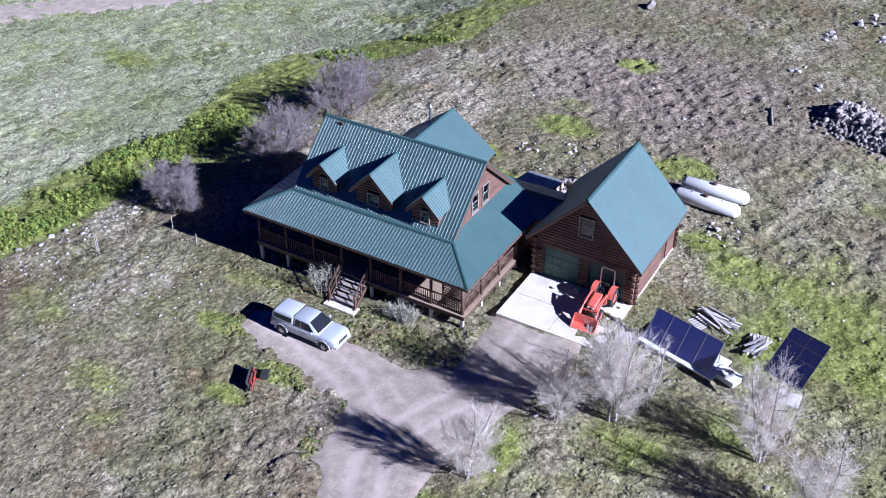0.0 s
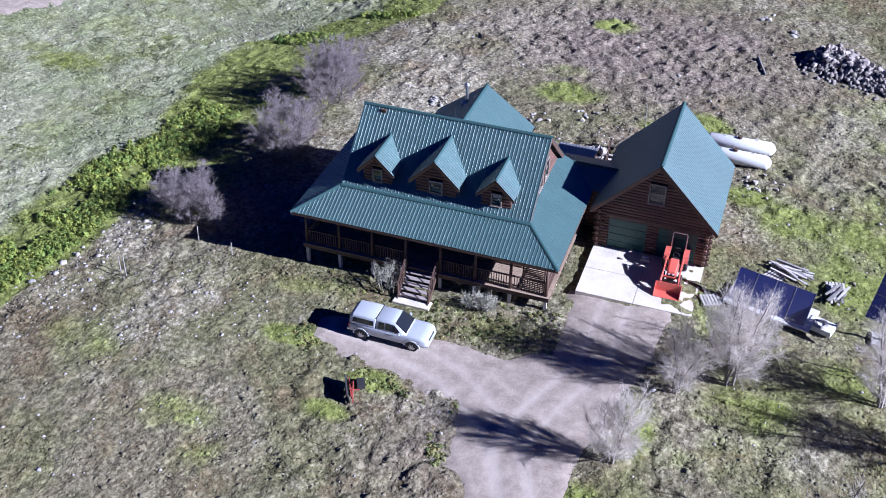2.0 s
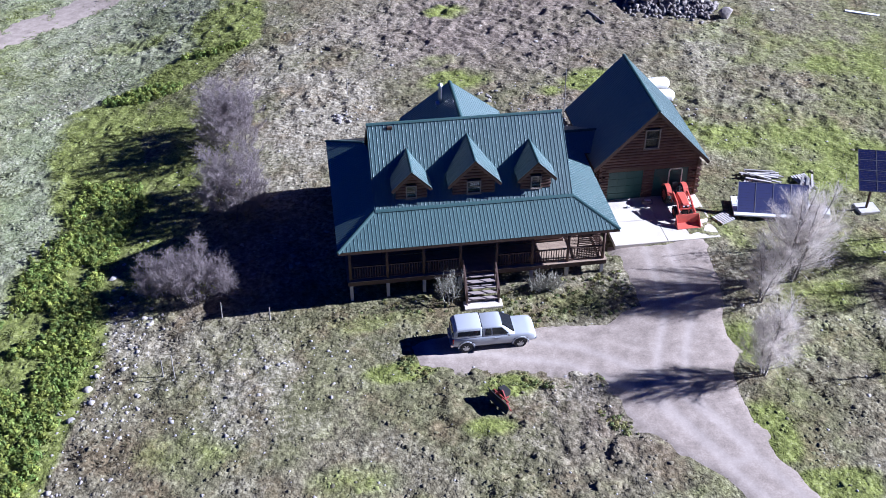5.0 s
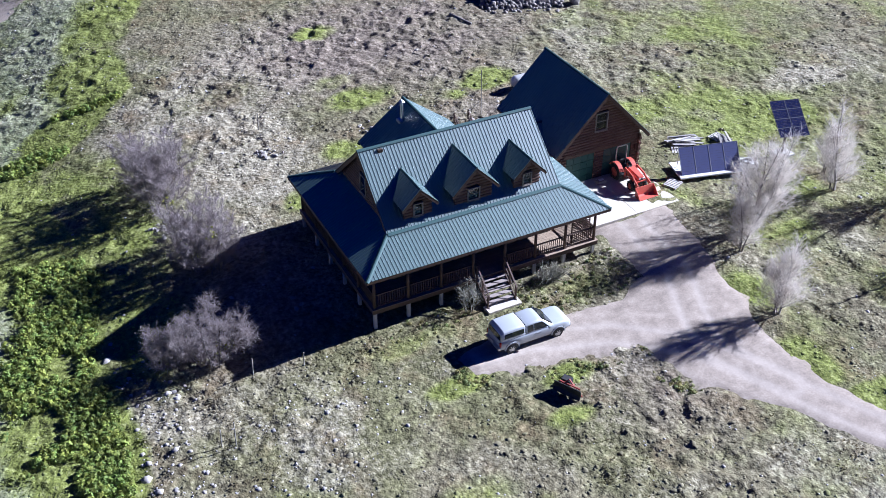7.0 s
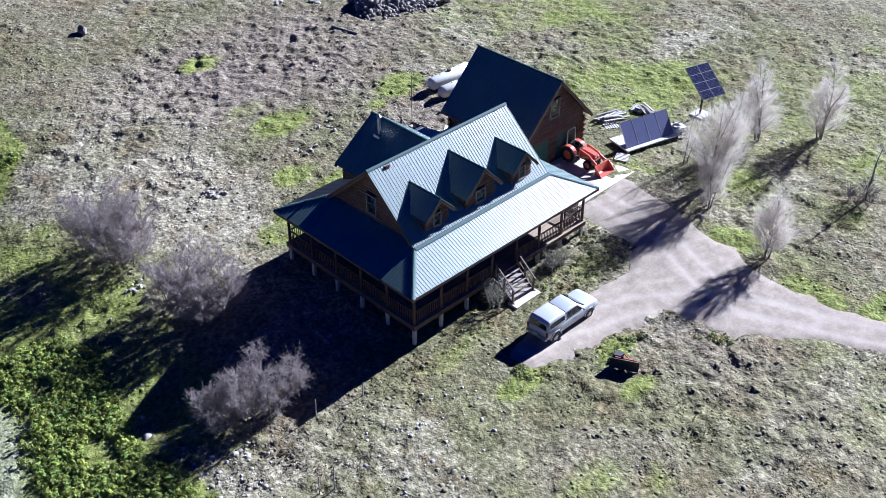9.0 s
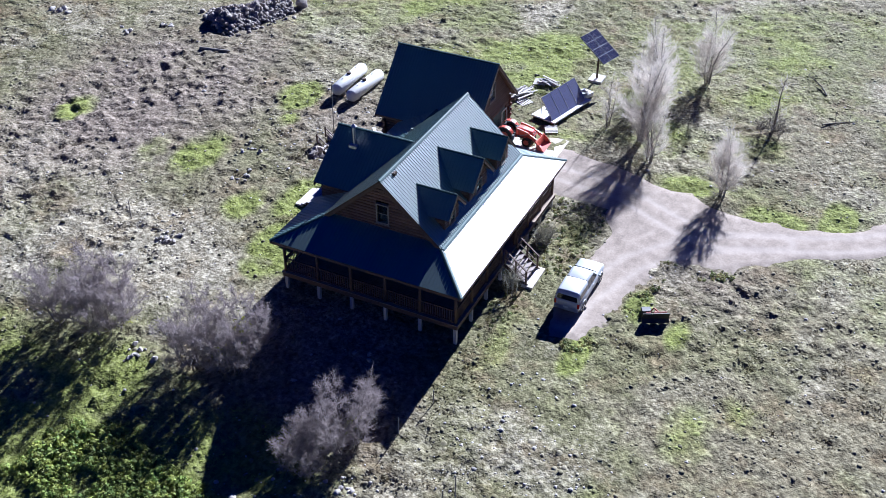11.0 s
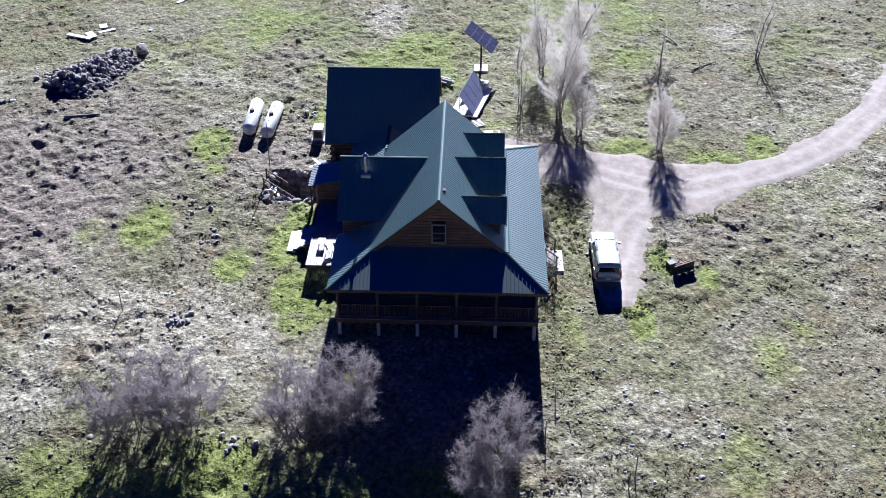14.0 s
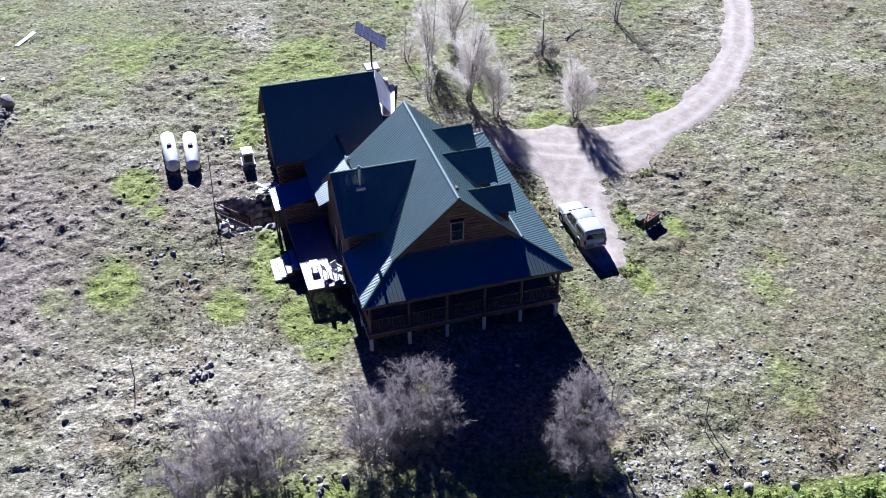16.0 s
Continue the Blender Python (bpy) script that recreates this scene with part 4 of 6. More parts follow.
pit = thing("stone_retaining_wall", "dry-stacked boulder wall lining the sunken cellar stairwell", "stone wall")
rng = random.Random(5)
for z, grow, n in ((-1.1, -0.5, 17), (-0.55, -0.4, 18), (0.0, -0.28, 20), (0.48, -0.05, 24)):
    x0, x1, y0, y1 = 14.7 - grow, 18.5 + grow, 16.0, 19.7 + grow
    edge = [(x0, y0), (x0, y1), (x1, y1), (x1, y0)]
    total = sum(math.dist(a, b) for a, b in zip(edge, edge[1:]))
    for i in range(n):
        s = total * (i + 0.5) / n
        for a, b in zip(edge, edge[1:]):
            d = math.dist(a, b)
            if s <= d:
                p = [a[k] + (b[k] - a[k]) * s / d for k in (0, 1)]
                break
            s -= d
        if 16.2 < p[0] < 17.7 and p[1] > 19 and z > -1:
            continue
        stone(pit, p[0] + rng.uniform(-0.12, 0.12), p[1] + rng.uniform(-0.12, 0.12), z + rng.uniform(-0.1, 0.1), rng.uniform(0.3, 0.5), 0.85, rng)
cstairs = thing("cellar_stairs", "wooden stairs with pale treads going down the stairwell", "stairs")
for i in range(8):
    part("tread", boxbm(16.35, 17.5, 19.75 - i * 0.3, 20.02 - i * 0.3, 0.5 - i * 0.22, 0.55 - i * 0.22), M_PALE, cstairs)
for x in (16.3, 17.55):
    bm = bmesh.new()
    bar(bm, (x, 20.0, 0.5), (x, 17.6, -1.3), 0.06, 0.24)
    part("stringer", bm, M_TIMBER, cstairs)
    bm = bmesh.new()
    bar(bm, (x, 20.0, 1.45), (x, 17.6, -0.35), 0.08, 0.07)
    bar(bm, (x, 20.0, 1.0), (x, 17.6, -0.8), 0.05, 0.05)
    part("handrail", bm, M_TIMBER, cstairs)
    for y, z in ((19.95, 0.4), (18.8, -0.5), (17.65, -1.4)):
        part("post", boxbm(x - 0.05, x + 0.05, y - 0.05, y + 0.05, z, z + 1.1), M_TIMBER, cstairs)

# ---- gas tanks ----
M_TANK = material("white_tank_paint", [(0.6, 0.6, 0.57), (0.72, 0.72, 0.7)], 1.6, 5, 0.4, 0, 0.05)


def gas_tank(at, turn):
    t = thing("gas_tank", "long white propane tank on low concrete feet", "tank", at, turn, "propane tanks")
    rings, L, R = [], 2.55, 0.53
    for x, r in ((-L, 0.06), (-L + 0.06, 0.24), (-L + 0.2, 0.41), (-L + 0.42, R), (L - 0.42, R), (L - 0.2, 0.41), (L - 0.06, 0.24), (L, 0.06)):
        rings.append([(x, r * math.cos(a), 0.62 + r * math.sin(a)) for a in [2 * math.pi * k / 24 for k in range(24)]])
    smooth(part("shell", loft(bmesh.new(), rings), M_TANK, t))
    for x in (-1.5, 1.5):
        part("foot", boxbm(x - 0.12, x + 0.12, -0.4, 0.4, -0.2, 0.2, bevel=0.02), M_PIER, t)
    d = part("valve_dome", tube(bmesh.new(), (-0.1, 0, 1.1), (-0.1, 0, 1.3), 0.19, 0.16, 16), M_DECKING, t, "dark valve cover")
    part("lifting_lug", boxbm(1.1, 1.2, -0.03, 0.03, 1.1, 1.22), M_TANK, t)
    part("lifting_lug", boxbm(-1.2, -1.1, -0.03, 0.03, 1.1, 1.22), M_TANK, t)
    return t


gas_tank((25.3, 20.75, gz(25.4, 20.8) - 0.1), -2)
gas_tank((25.4, 22.3, gz(25.5, 22.35) - 0.1), 1)
heat = thing("heat_pump", "white boxed utility unit standing behind the garage", "utility box", (23.3, 16.75, gz(23.3, 16.75)))
part("casing", boxbm(-0.55, 0.55, -0.4, 0.4, 0.08, 1.0, bevel=0.04), M_WHITE, heat)
part("base", boxbm(-0.65, 0.65, -0.5, 0.5, -0.15, 0.08), M_PIER, heat)
part("grille", boxbm(-0.57, -0.54, -0.3, 0.3, 0.25, 0.85), M_DECKING, heat)

# ---- solar arrays ----
M_CELL = material("solar_cells", [(0.006, 0.009, 0.04), (0.01, 0.014, 0.06)], 2.0, 3, 0.12, 0.0, 0, spec=0.9)
cell = M_CELL.node_tree.nodes["Principled BSDF"].inputs
cell["Sheen Weight"].default_value = 0.12
cell["Sheen Roughness"].default_value = 0.45
M_COLLECTOR = material("dusty_collector_glass", [(0.01, 0.02, 0.13), (0.014, 0.028, 0.18)], 2.0, 3, 0.42, 0.0, 0, spec=1.0)
cell = M_COLLECTOR.node_tree.nodes["Principled BSDF"].inputs
cell["Sheen Weight"].default_value = 0.15
cell["Sheen Roughness"].default_value = 0.5
cell["IOR"].default_value = 1.7
M_ALU = material("aluminium", [(0.5, 0.51, 0.53), (0.64, 0.65, 0.67)], 5, 3, 0.38, 0.8, 0.03)
M_BLACKALU = material("dark_panel_frame", [(0.03, 0.03, 0.035), (0.05, 0.05, 0.055)], 5, 3, 0.6, 0.0, 0)
M_PLAT = material("white_platform", [(0.55, 0.55, 0.53), (0.68, 0.68, 0.66)], 1.5, 5, 0.7, 0, 0.08)


def panel_row(parent, cols, rows, w, h, m, cells, rim, face):
    for i in range(cols):
        for j in range(rows):
            x, y = (i - cols / 2) * w, (j - rows / 2) * h
            p = part("solar_panel", boxbm(x + 0.025, x + w - 0.025, y + 0.025, y + h - 0.025, 0.0, 0.035), face, parent)
            bm = bmesh.new()
            for a in ((x + 0.002, x + 0.022, y + 0.002, y + h - 0.002), (x + w - 0.022, x + w - 0.002, y + 0.002, y + h - 0.002), (x + 0.022, x + w - 0.022, y + 0.002, y + 0.022), (x + 0.022, x + w - 0.022, y + h - 0.022, y + h - 0.002)):
                box(bm, *a, -0.02, 0.045)
            fr = part("panel_frame", bm, rim, p)
            bm = bmesh.new()
            for k in range(1, cells):
                yy = y + h * k / cells
                box(bm, x + 0.03, x + w - 0.03, yy - 0.003, yy + 0.003, 0.0351, 0.0362)
            part("cell_line", bm, M_DECKING, p)
            p.matrix_basis = m


def basis(o, ax, up):
    """A frame at o whose x runs along ax and whose y climbs along up."""
    ax = Vector(ax).normalized()
    n = ax.cross(Vector(up)).normalized()
    up = n.cross(ax)
    return Matrix.Translation(o) @ Matrix((ax, up, n)).transposed().to_4x4()


ga = gz(29.2, 4.6)
solar1 = thing("ground_solar_array", "four dark blue solar panels tilted over a white platform", "solar array")
m1 = basis((29.32, 4.62, 1.93), (4.55, -1.14, 0), (0.35, 1.28, 1.72))
panel_row(solar1, 4, 1, 1.16, 2.15, m1, 12, M_ALU, M_COLLECTOR)
plat = part("platform", boxbm(-2.75, 2.5, -1.15, 1.15, -0.12, 0.0, bevel=0.02), M_PLAT, solar1, "white skid platform")
plat.matrix_basis = pose(29.55, 4.75, ga + 0.34, 0, 0, -14)
for x in (-2.5, 0, 2.3):
    for y in (-1.0, 1.0):
        lg = part("leg", boxbm(x - 0.07, x + 0.07, y - 0.07, y + 0.07, -0.55, -0.12), M_TIMBER, solar1)
        lg.matrix_basis = pose(29.55, 4.75, ga + 0.34, 0, 0, -14)
for x in (-2.2, -0.7, 0.7, 2.2):
    a, b = m1 @ Vector((x, 0.95, -0.03)), m1 @ Vector((x, -0.95, -0.03))
    bm = bmesh.new()
    bar(bm, a, b, 0.05, 0.05)
    tube(bm, a, (a.x, a.y, ga + 0.34), 0.025, 0.025, 8)
    tube(bm, b, (b.x, b.y, ga + 0.34), 0.025, 0.025, 8)
    part("rack", bm, M_ALU, solar1)
hose = tagged(new("hose_coil"), "coiled pale hose lying on a white board", "hose")
bm = bmesh.new()
for k in range(5):
    r0 = 0.22 + 0.05 * k
    ring = [(32.35 + r0 * math.cos(t), 3.95 + r0 * math.sin(t), ga + 0.45 + 0.02 * (k % 2)) for t in [2 * math.pi * i / 20 for i in range(21)]]
    for p, q in zip(ring, ring[1:]):
        tube(bm, p, q, 0.025, 0.025, 5, False)
part("coil", bm, M_PALE, hose)
sheet = tagged(part("white_board", boxbm(-0.75, 0.75, -0.5, 0.5, -0.35, 0.0, bevel=0.01), M_PLAT), "white board laid flat beside the solar rack", "board")
sheet.matrix_basis = pose(32.4, 4.0, ga + 0.4, 0, 0, -20)

gb = gz(35.9, 4.1)
solar2 = thing("pole_solar_array", "tilted black solar array mounted on a single steel pole", "solar array")
m2 = basis((35.85, 4.0, 3.95), (2.28, -0.65, 0), (0.85, 2.28, 1.58))
panel_row(solar2, 2, 4, 1.16, 0.76, m2, 6, M_BLACKALU, M_CELL)
part("pole", tube(bmesh.new(), (35.85, 4.0, gb - 0.2), (35.85, 4.0, 3.86), 0.085, 0.085, 14), M_DECKING, solar2, "dark steel pole")
for y in (-1.1, -0.35, 0.35, 1.1):
    bm = bmesh.new()
    bar(bm, m2 @ Vector((-1.1, y, -0.06)), m2 @ Vector((1.1, y, -0.06)), 0.05, 0.05)
    part("rack", bm, M_ALU, solar2)
part("footing", boxbm(35.2, 36.6, 3.4, 4.6, gb - 0.3, gb + 0.22, bevel=0.03), M_PIER, solar2, "pale concrete footing")

# ---- lumber and pallets by the garage ----
M_OLDWOOD = material("grey_old_lumber", [(0.12, 0.11, 0.1), (0.24, 0.225, 0.205), (0.4, 0.38, 0.35)], 2, 6, 0.9, 0, 0.3, 18, 0.5, piece=0.25)


def lumber(name, label, at, n, length, spread, seed, mat=None, lay=15):
    rnd = random.Random(seed)
    t = thing(name, label, "lumber", at)
    for i in range(n):
        L = length * rnd.uniform(0.6, 1.1)
        b = part("plank", boxbm(-L / 2, L / 2, -0.07, 0.07, 0, 0.045), rnd.choice([mat or M_OLDWOOD, M_PALE]), t)
        b.matrix_basis = pose(rnd.uniform(-spread, spread), rnd.uniform(-spread, spread), 0.03 + 0.05 * (i // 3), 0, rnd.uniform(-3, 3), lay + rnd.uniform(-22, 22))
    return t


lumber("lumber_pile", "jumbled pile of grey weathered planks in the grass", (30.2, 8.6, gz(30.2, 8.6)), 24, 2.2, 0.55, 3, lay=-15)
lumber("lumber_pile", "small stack of grey weathered planks on pallets", (33.1, 7.3, gz(33.1, 7.3)), 18, 1.7, 0.35, 4, lay=80)


def pallet(at, turn, tilt=0):
    p = thing("wooden_pallet", "weathered wooden pallet lying on the ground", "pallet", at, turn, "pallets")
    for i in range(6):
        part("slat", boxbm(-0.55 + i * 0.2, -0.42 + i * 0.2, -0.5, 0.5, 0.09, 0.11), M_PALE, p)
    for y in (-0.45, 0, 0.45):
        part("bearer", boxbm(-0.56, 0.56, y - 0.04, y + 0.04, 0.0, 0.09), M_OLDWOOD, p)
    return p


pallet((25.9, 4.3, gz(25.9, 4.3) + 0.02), 25)
pallet((33.0, 8.1, gz(33, 8.1)), 10)
pallet((29.3, 8.0, gz(29.3, 8.0)), -30)
tagged(smooth(part("fallen_log", tube(bmesh.new(), (25.1, 37.6, gz(25.1, 37.6) + 0.12), (26.0, 35.0, gz(26, 35) + 0.12), 0.13, 0.09, 10), M_OLDWOOD)), "old grey log lying in the rough soil", "log")
for x, y, w, d, tn in ((39.9, 41.0, 2.6, 0.45, 70), (41.5, 38.9, 1.6, 0.4, -55), (42.4, 39.5, 0.9, 0.7, 20), (49.7, 33.2, 3.0, 0.4, -30), (41.8, 34.9, 0.35, 0.3, 0), (40.3, 40.0, 1.4, 0.7, 40)):
    s = tagged(part("white_sheet", boxbm(-w / 2, w / 2, -d / 2, d / 2, -0.02, 0.06, bevel=0.01), M_WHITE), "discarded white board lying flat in the pasture", "board", "white boards in the pasture")
    s.matrix_basis = pose(x, y, gz(x, y) + 0.04, 0, 0, tn)

M_DEADWOOD = material("dark_dead_branch", [(0.05, 0.045, 0.04), (0.12, 0.105, 0.095)], 4, 5, 0.9, 0, 0.3)
for x, y, L, tn in ((43.3, -13.2, 3.4, 35), (37.6, -15.9, 3.0, -52)):
    rnd = random.Random(int(x))
    bm = bmesh.new()
    p = Vector((-L / 2, 0, 0.05))
    for k in range(5):
        q = p + Vector((L / 5, rnd.uniform(-0.12, 0.12), rnd.uniform(-0.02, 0.08)))
        tube(bm, p, q, 0.075 - 0.012 * k, 0.063 - 0.012 * k, 7)
        tube(bm, q, q + Vector((rnd.uniform(0.1, 0.5), rnd.choice((-1, 1)) * rnd.uniform(0.3, 0.8), rnd.uniform(0.05, 0.5))), 0.03, 0.012, 6)
        p = q
    f = tagged(part("fallen_branch", bm, M_DEADWOOD), "dark dead fallen branch lying in the pasture", "branch")
    f.matrix_basis = pose(x, y, gz(x, y) + 0.03, 0, 0, tn)
scrap = thing("scrap_boards", "heap of pale scrap boards against the garage corner", "boards", (17.9, 15.9, gz(19, 15.9)))
rnd = random.Random(8)
for i in range(9):
    b = part("board", boxbm(-0.6, 0.6, -0.14, 0.14, 0, 0.04), rnd.choice([M_WHITE, M_PALE]), scrap)
    b.matrix_basis = pose(rnd.uniform(0.4, 1.4), rnd.uniform(-0.5, 0.5), 0.05 + 0.07 * i, rnd.uniform(-12, 12), rnd.uniform(-10, 10), rnd.uniform(0, 180))

# ---- rock pile ----
pile = thing("rock_pile", "long heap of dark grey field boulders", "rock pile")
rng = random.Random(21)
ax, ay, bx, by = 29.5, 39.6, 36.4, 35.4
for i in range(290):
    t = rng.random() ** 0.85
    w = 2.5 * (1 - 0.35 * t)
    o = rng.gauss(0, 0.42)
    o = max(-1, min(1, o))
    x, y = ax + (bx - ax) * t - (by - ay) / 8.1 * o * w, ay + (by - ay) * t + (bx - ax) / 8.1 * o * w
    h = (1.6 * (1 - abs(o)) ** 0.9) * (1 - 0.35 * t) * min(1, 3 * t + 0.45)
    stone(pile, x, y, gz(x, y) + h * rng.uniform(0.35, 1.0), rng.uniform(0.13, 0.36) * (1.25 if rng.random() < 0.2 else 0.95), 0.85, rng)
big = tagged(new("boulder", STONES[2]), "single large dark boulder beside the rock heap", "boulder")
big.matrix_basis = pose(37.1, 34.4, gz(37.1, 34.4) + 0.35, 0, 0, 30) @ Matrix.Diagonal((0.8, 0.7, 0.65, 1))
far_rock = tagged(new("boulder", STONES[4]), "lone dark boulder in the dry pasture", "boulder")
far_rock.matrix_basis = pose(8.2, 53.7, gz(8.2, 53.7) + 0.25, 0, 0, 70) @ Matrix.Diagonal((0.75, 0.55, 0.55, 1))
for cx, cy, n, s, nm in ((-8.3, 17.6, 16, 0.9, 1), (1.6, 22.7, 16, 0.8, 2), (10.3, 22.6, 8, 0.9, 3), (17.4, 17.0, 6, 0.5, 4), (-2.6, 4.9, 4, 0.5, 5), (27.6, 18.2, 14, 1.3, 6), (26.0, 54.2, 7, 1.1, 7), (29.2, 60.0, 16, 2.8, 10), (30.9, 55.8, 6, 0.9, 11), (25.4, 45.7, 5, 0.7, 8), (28.2, 43.6, 4, 0.7, 12), (13.5, 24.5, 8, 1.0, 9)):
    t = thing("stone_cluster", "loose cluster of pale rounded field stones in the grass", "stones", group="stone clusters")
    rnd = random.Random(nm)
    for i in range(n):
        x, y = cx + rnd.gauss(0, s * 0.6), cy + rnd.gauss(0, s * 0.6)
        o = stone(t, x, y, gz(x, y) + 0.05, rnd.uniform(0.09, 0.23) * (1.9 if cy > 40 else 1.0), 0.75, rnd)
        o.data = rnd.choice(FIELD)

# ---- pickup ----
M_PAINT = material("silver_car_paint", [(0.35, 0.375, 0.4), (0.41, 0.435, 0.46)], 0.8, 3, 0.38, 0.0, 0.0, spec=0.8)
M_CAP = material("silver_camper_top", [(0.42, 0.445, 0.47), (0.48, 0.505, 0.53)], 0.8, 3, 0.38, 0.0, 0.0, spec=0.8)
for m in (M_PAINT, M_CAP):
    m.node_tree.nodes["Principled BSDF"].inputs["IOR"].default_value = 1.65
M_RUBBER = material("black_rubber", [(0.015, 0.015, 0.015), (0.03, 0.03, 0.03)], 8, 4, 0.85, 0, 0.1)
M_BLACK = material("black_plastic", [(0.02, 0.02, 0.021), (0.035, 0.035, 0.036)], 6, 3, 0.6, 0, 0.05)
M_RIM = material("alloy_rim", [(0.45, 0.46, 0.47), (0.58, 0.59, 0.6)], 6, 3, 0.3, 0.8, 0.0)
M_LENS = material("clear_lamp_lens", [(0.6, 0.62, 0.64), (0.75, 0.77, 0.78)], 9, 2, 0.1, 0, 0)
M_REDLENS = material("red_lamp_lens", [(0.3, 0.012, 0.01), (0.4, 0.02, 0.015)], 9, 2, 0.15, 0, 0)


def wheel(parent, at, r, w, rim_mat, side, name="wheel", lugs=0):
    """A tyre with a dished rim, its axle along y; side is the way its face looks."""
    bm = bmesh.new()
    prof = [(r * 0.62, -w / 2), (r * 0.9, -w / 2), (r, -w * 0.32), (r, w * 0.32), (r * 0.9, w / 2), (r * 0.62, w / 2)]
    n = 28
    rings = [[(p[0] * math.cos(2 * math.pi * k / n), p[1], p[0] * math.sin(2 * math.pi * k / n)) for p in prof] for k in range(n)]
    vs = [[bm.verts.new(p) for p in ring] for ring in rings]
    for k in range(n):
        a, b = vs[k], vs[(k + 1) % n]
        for i in range(len(prof)):
            j = (i + 1) % len(prof)
            bm.faces.new((a[i], a[j], b[j], b[i]))
    for k in range(lugs):
        a = 2 * math.pi * k / lugs
        m = Matrix.Rotation(a, 4, "Y") @ Matrix.Translation((r + 0.012, (-1) ** k * w * 0.22, 0)) @ Matrix.Rotation((-1) ** k * 0.6, 4, "X")
        bmesh.ops.create_cube(bm, size=1, matrix=m @ Matrix.Diagonal((0.05, w * 0.5, 0.05, 1)))
    bmesh.ops.recalc_face_normals(bm, faces=bm.faces)
    t = part(name, bm, M_RUBBER, parent)
    t.matrix_basis = pose(*at)
    bm = bmesh.new()
    tube(bm, (0, -w * 0.3 * side, 0), (0, w * 0.36 * side, 0), r * 0.64, r * 0.6, 20)
    part("rim", bm, rim_mat, t)
    bm = bmesh.new()
    for k in range(6):
        a = 2 * math.pi * k / 6
        bar(bm, (0, w * 0.4 * side, 0), (r * 0.56 * math.cos(a), w * 0.38 * side, r * 0.56 * math.sin(a)), 0.05, 0.05)
    part("spoke", bm, rim_mat, t)
    return t


def section(x, half, z0, z1, tuck=0.06, crown=0.02):
    """A rounded cross-section of a car body at x."""
    return [(x, -half + tuck, z0), (x, -half, z0 + 0.14), (x, -half, z1 - 0.18), (x, -half + 0.05, z1 - 0.04), (x, -half + 0.16, z1), (x, 0, z1 + crown), (x, half - 0.16, z1), (x, half - 0.05, z1 - 0.04), (x, half, z1 - 0.18), (x, half, z0 + 0.14), (x, half - tuck, z0)]


def soften(ob):
    """Round the creases of a lofted shell."""
    mod = ob.modifiers.new("edges", "BEVEL")
    mod.width, mod.segments, mod.limit_method = 0.05, 3, "ANGLE"
    return smooth(ob)


def house_section(x, low, high, z0, z1):
    return [(x, -low, z0), (x, -high - 0.03, z1 - 0.08), (x, -high + 0.09, z1), (x, 0, z1 + 0.025), (x, high - 0.09, z1), (x, high + 0.03, z1 - 0.08), (x, low, z0)]


truck = thing("pickup_truck", "silver extended-cab pickup with matching camper top on gravel", "truck", (8.58, -4.42, gz(8.5, -4.4) + 0.0), 0)
bm = bmesh.new()
loft(bm, [section(x, h, a, b) for x, h, a, b in ((-2.44, 0.8, 0.52, 1.0), (-2.36, 0.86, 0.44, 1.08), (-1.0, 0.87, 0.4, 1.1), (0.9, 0.87, 0.38, 1.08), (1.35, 0.86, 0.4, 1.07), (1.95, 0.86, 0.42, 1.06), (2.3, 0.83, 0.42, 1.0), (2.44, 0.76, 0.46, 0.88))])
body = part("body", bm, M_PAINT, truck)
smooth(body)
bm = bmesh.new()
loft(bm, [house_section(x, l, h, a, b) for x, l, h, a, b in ((-0.72, 0.83, 0.66, 1.06, 1.66), (0.1, 0.83, 0.66, 1.06, 1.69), (0.42, 0.83, 0.64, 1.06, 1.66), (1.18, 0.82, 0.74, 1.03, 1.12))])
soften(part("cab", bm, M_PAINT, truck))
bm = bmesh.new()
loft(bm, [house_section(x, l, h, a, b) for x, l, h, a, b in ((-2.4, 0.84, 0.72, 1.06, 1.5), (-2.2, 0.84, 0.7, 1.06, 1.68), (-1.4, 0.84, 0.7, 1.06, 1.72), (-0.76, 0.84, 0.7, 1.06, 1.7))])
soften(part("camper_top", bm, M_CAP, truck, "pale silver fibreglass canopy over the bed"))


def slab(parent, name, quad, mat, push):
    """A thin panel over four corners, raised by push along its normal."""
    q = [Vector(p) for p in quad]
    n = (q[1] - q[0]).cross(q[3] - q[0]).normalized() * push
    bm = bmesh.new()
    lo = [bm.verts.new(p - n * 0.5) for p in q]
    hi = [bm.verts.new(p + n) for p in q]
    bm.faces.new(lo[::-1])
    bm.faces.new(hi)
    for i in range(4):
        bm.faces.new((lo[i], lo[(i + 1) % 4], hi[(i + 1) % 4], hi[i]))
    return part(name, bm, mat, parent)


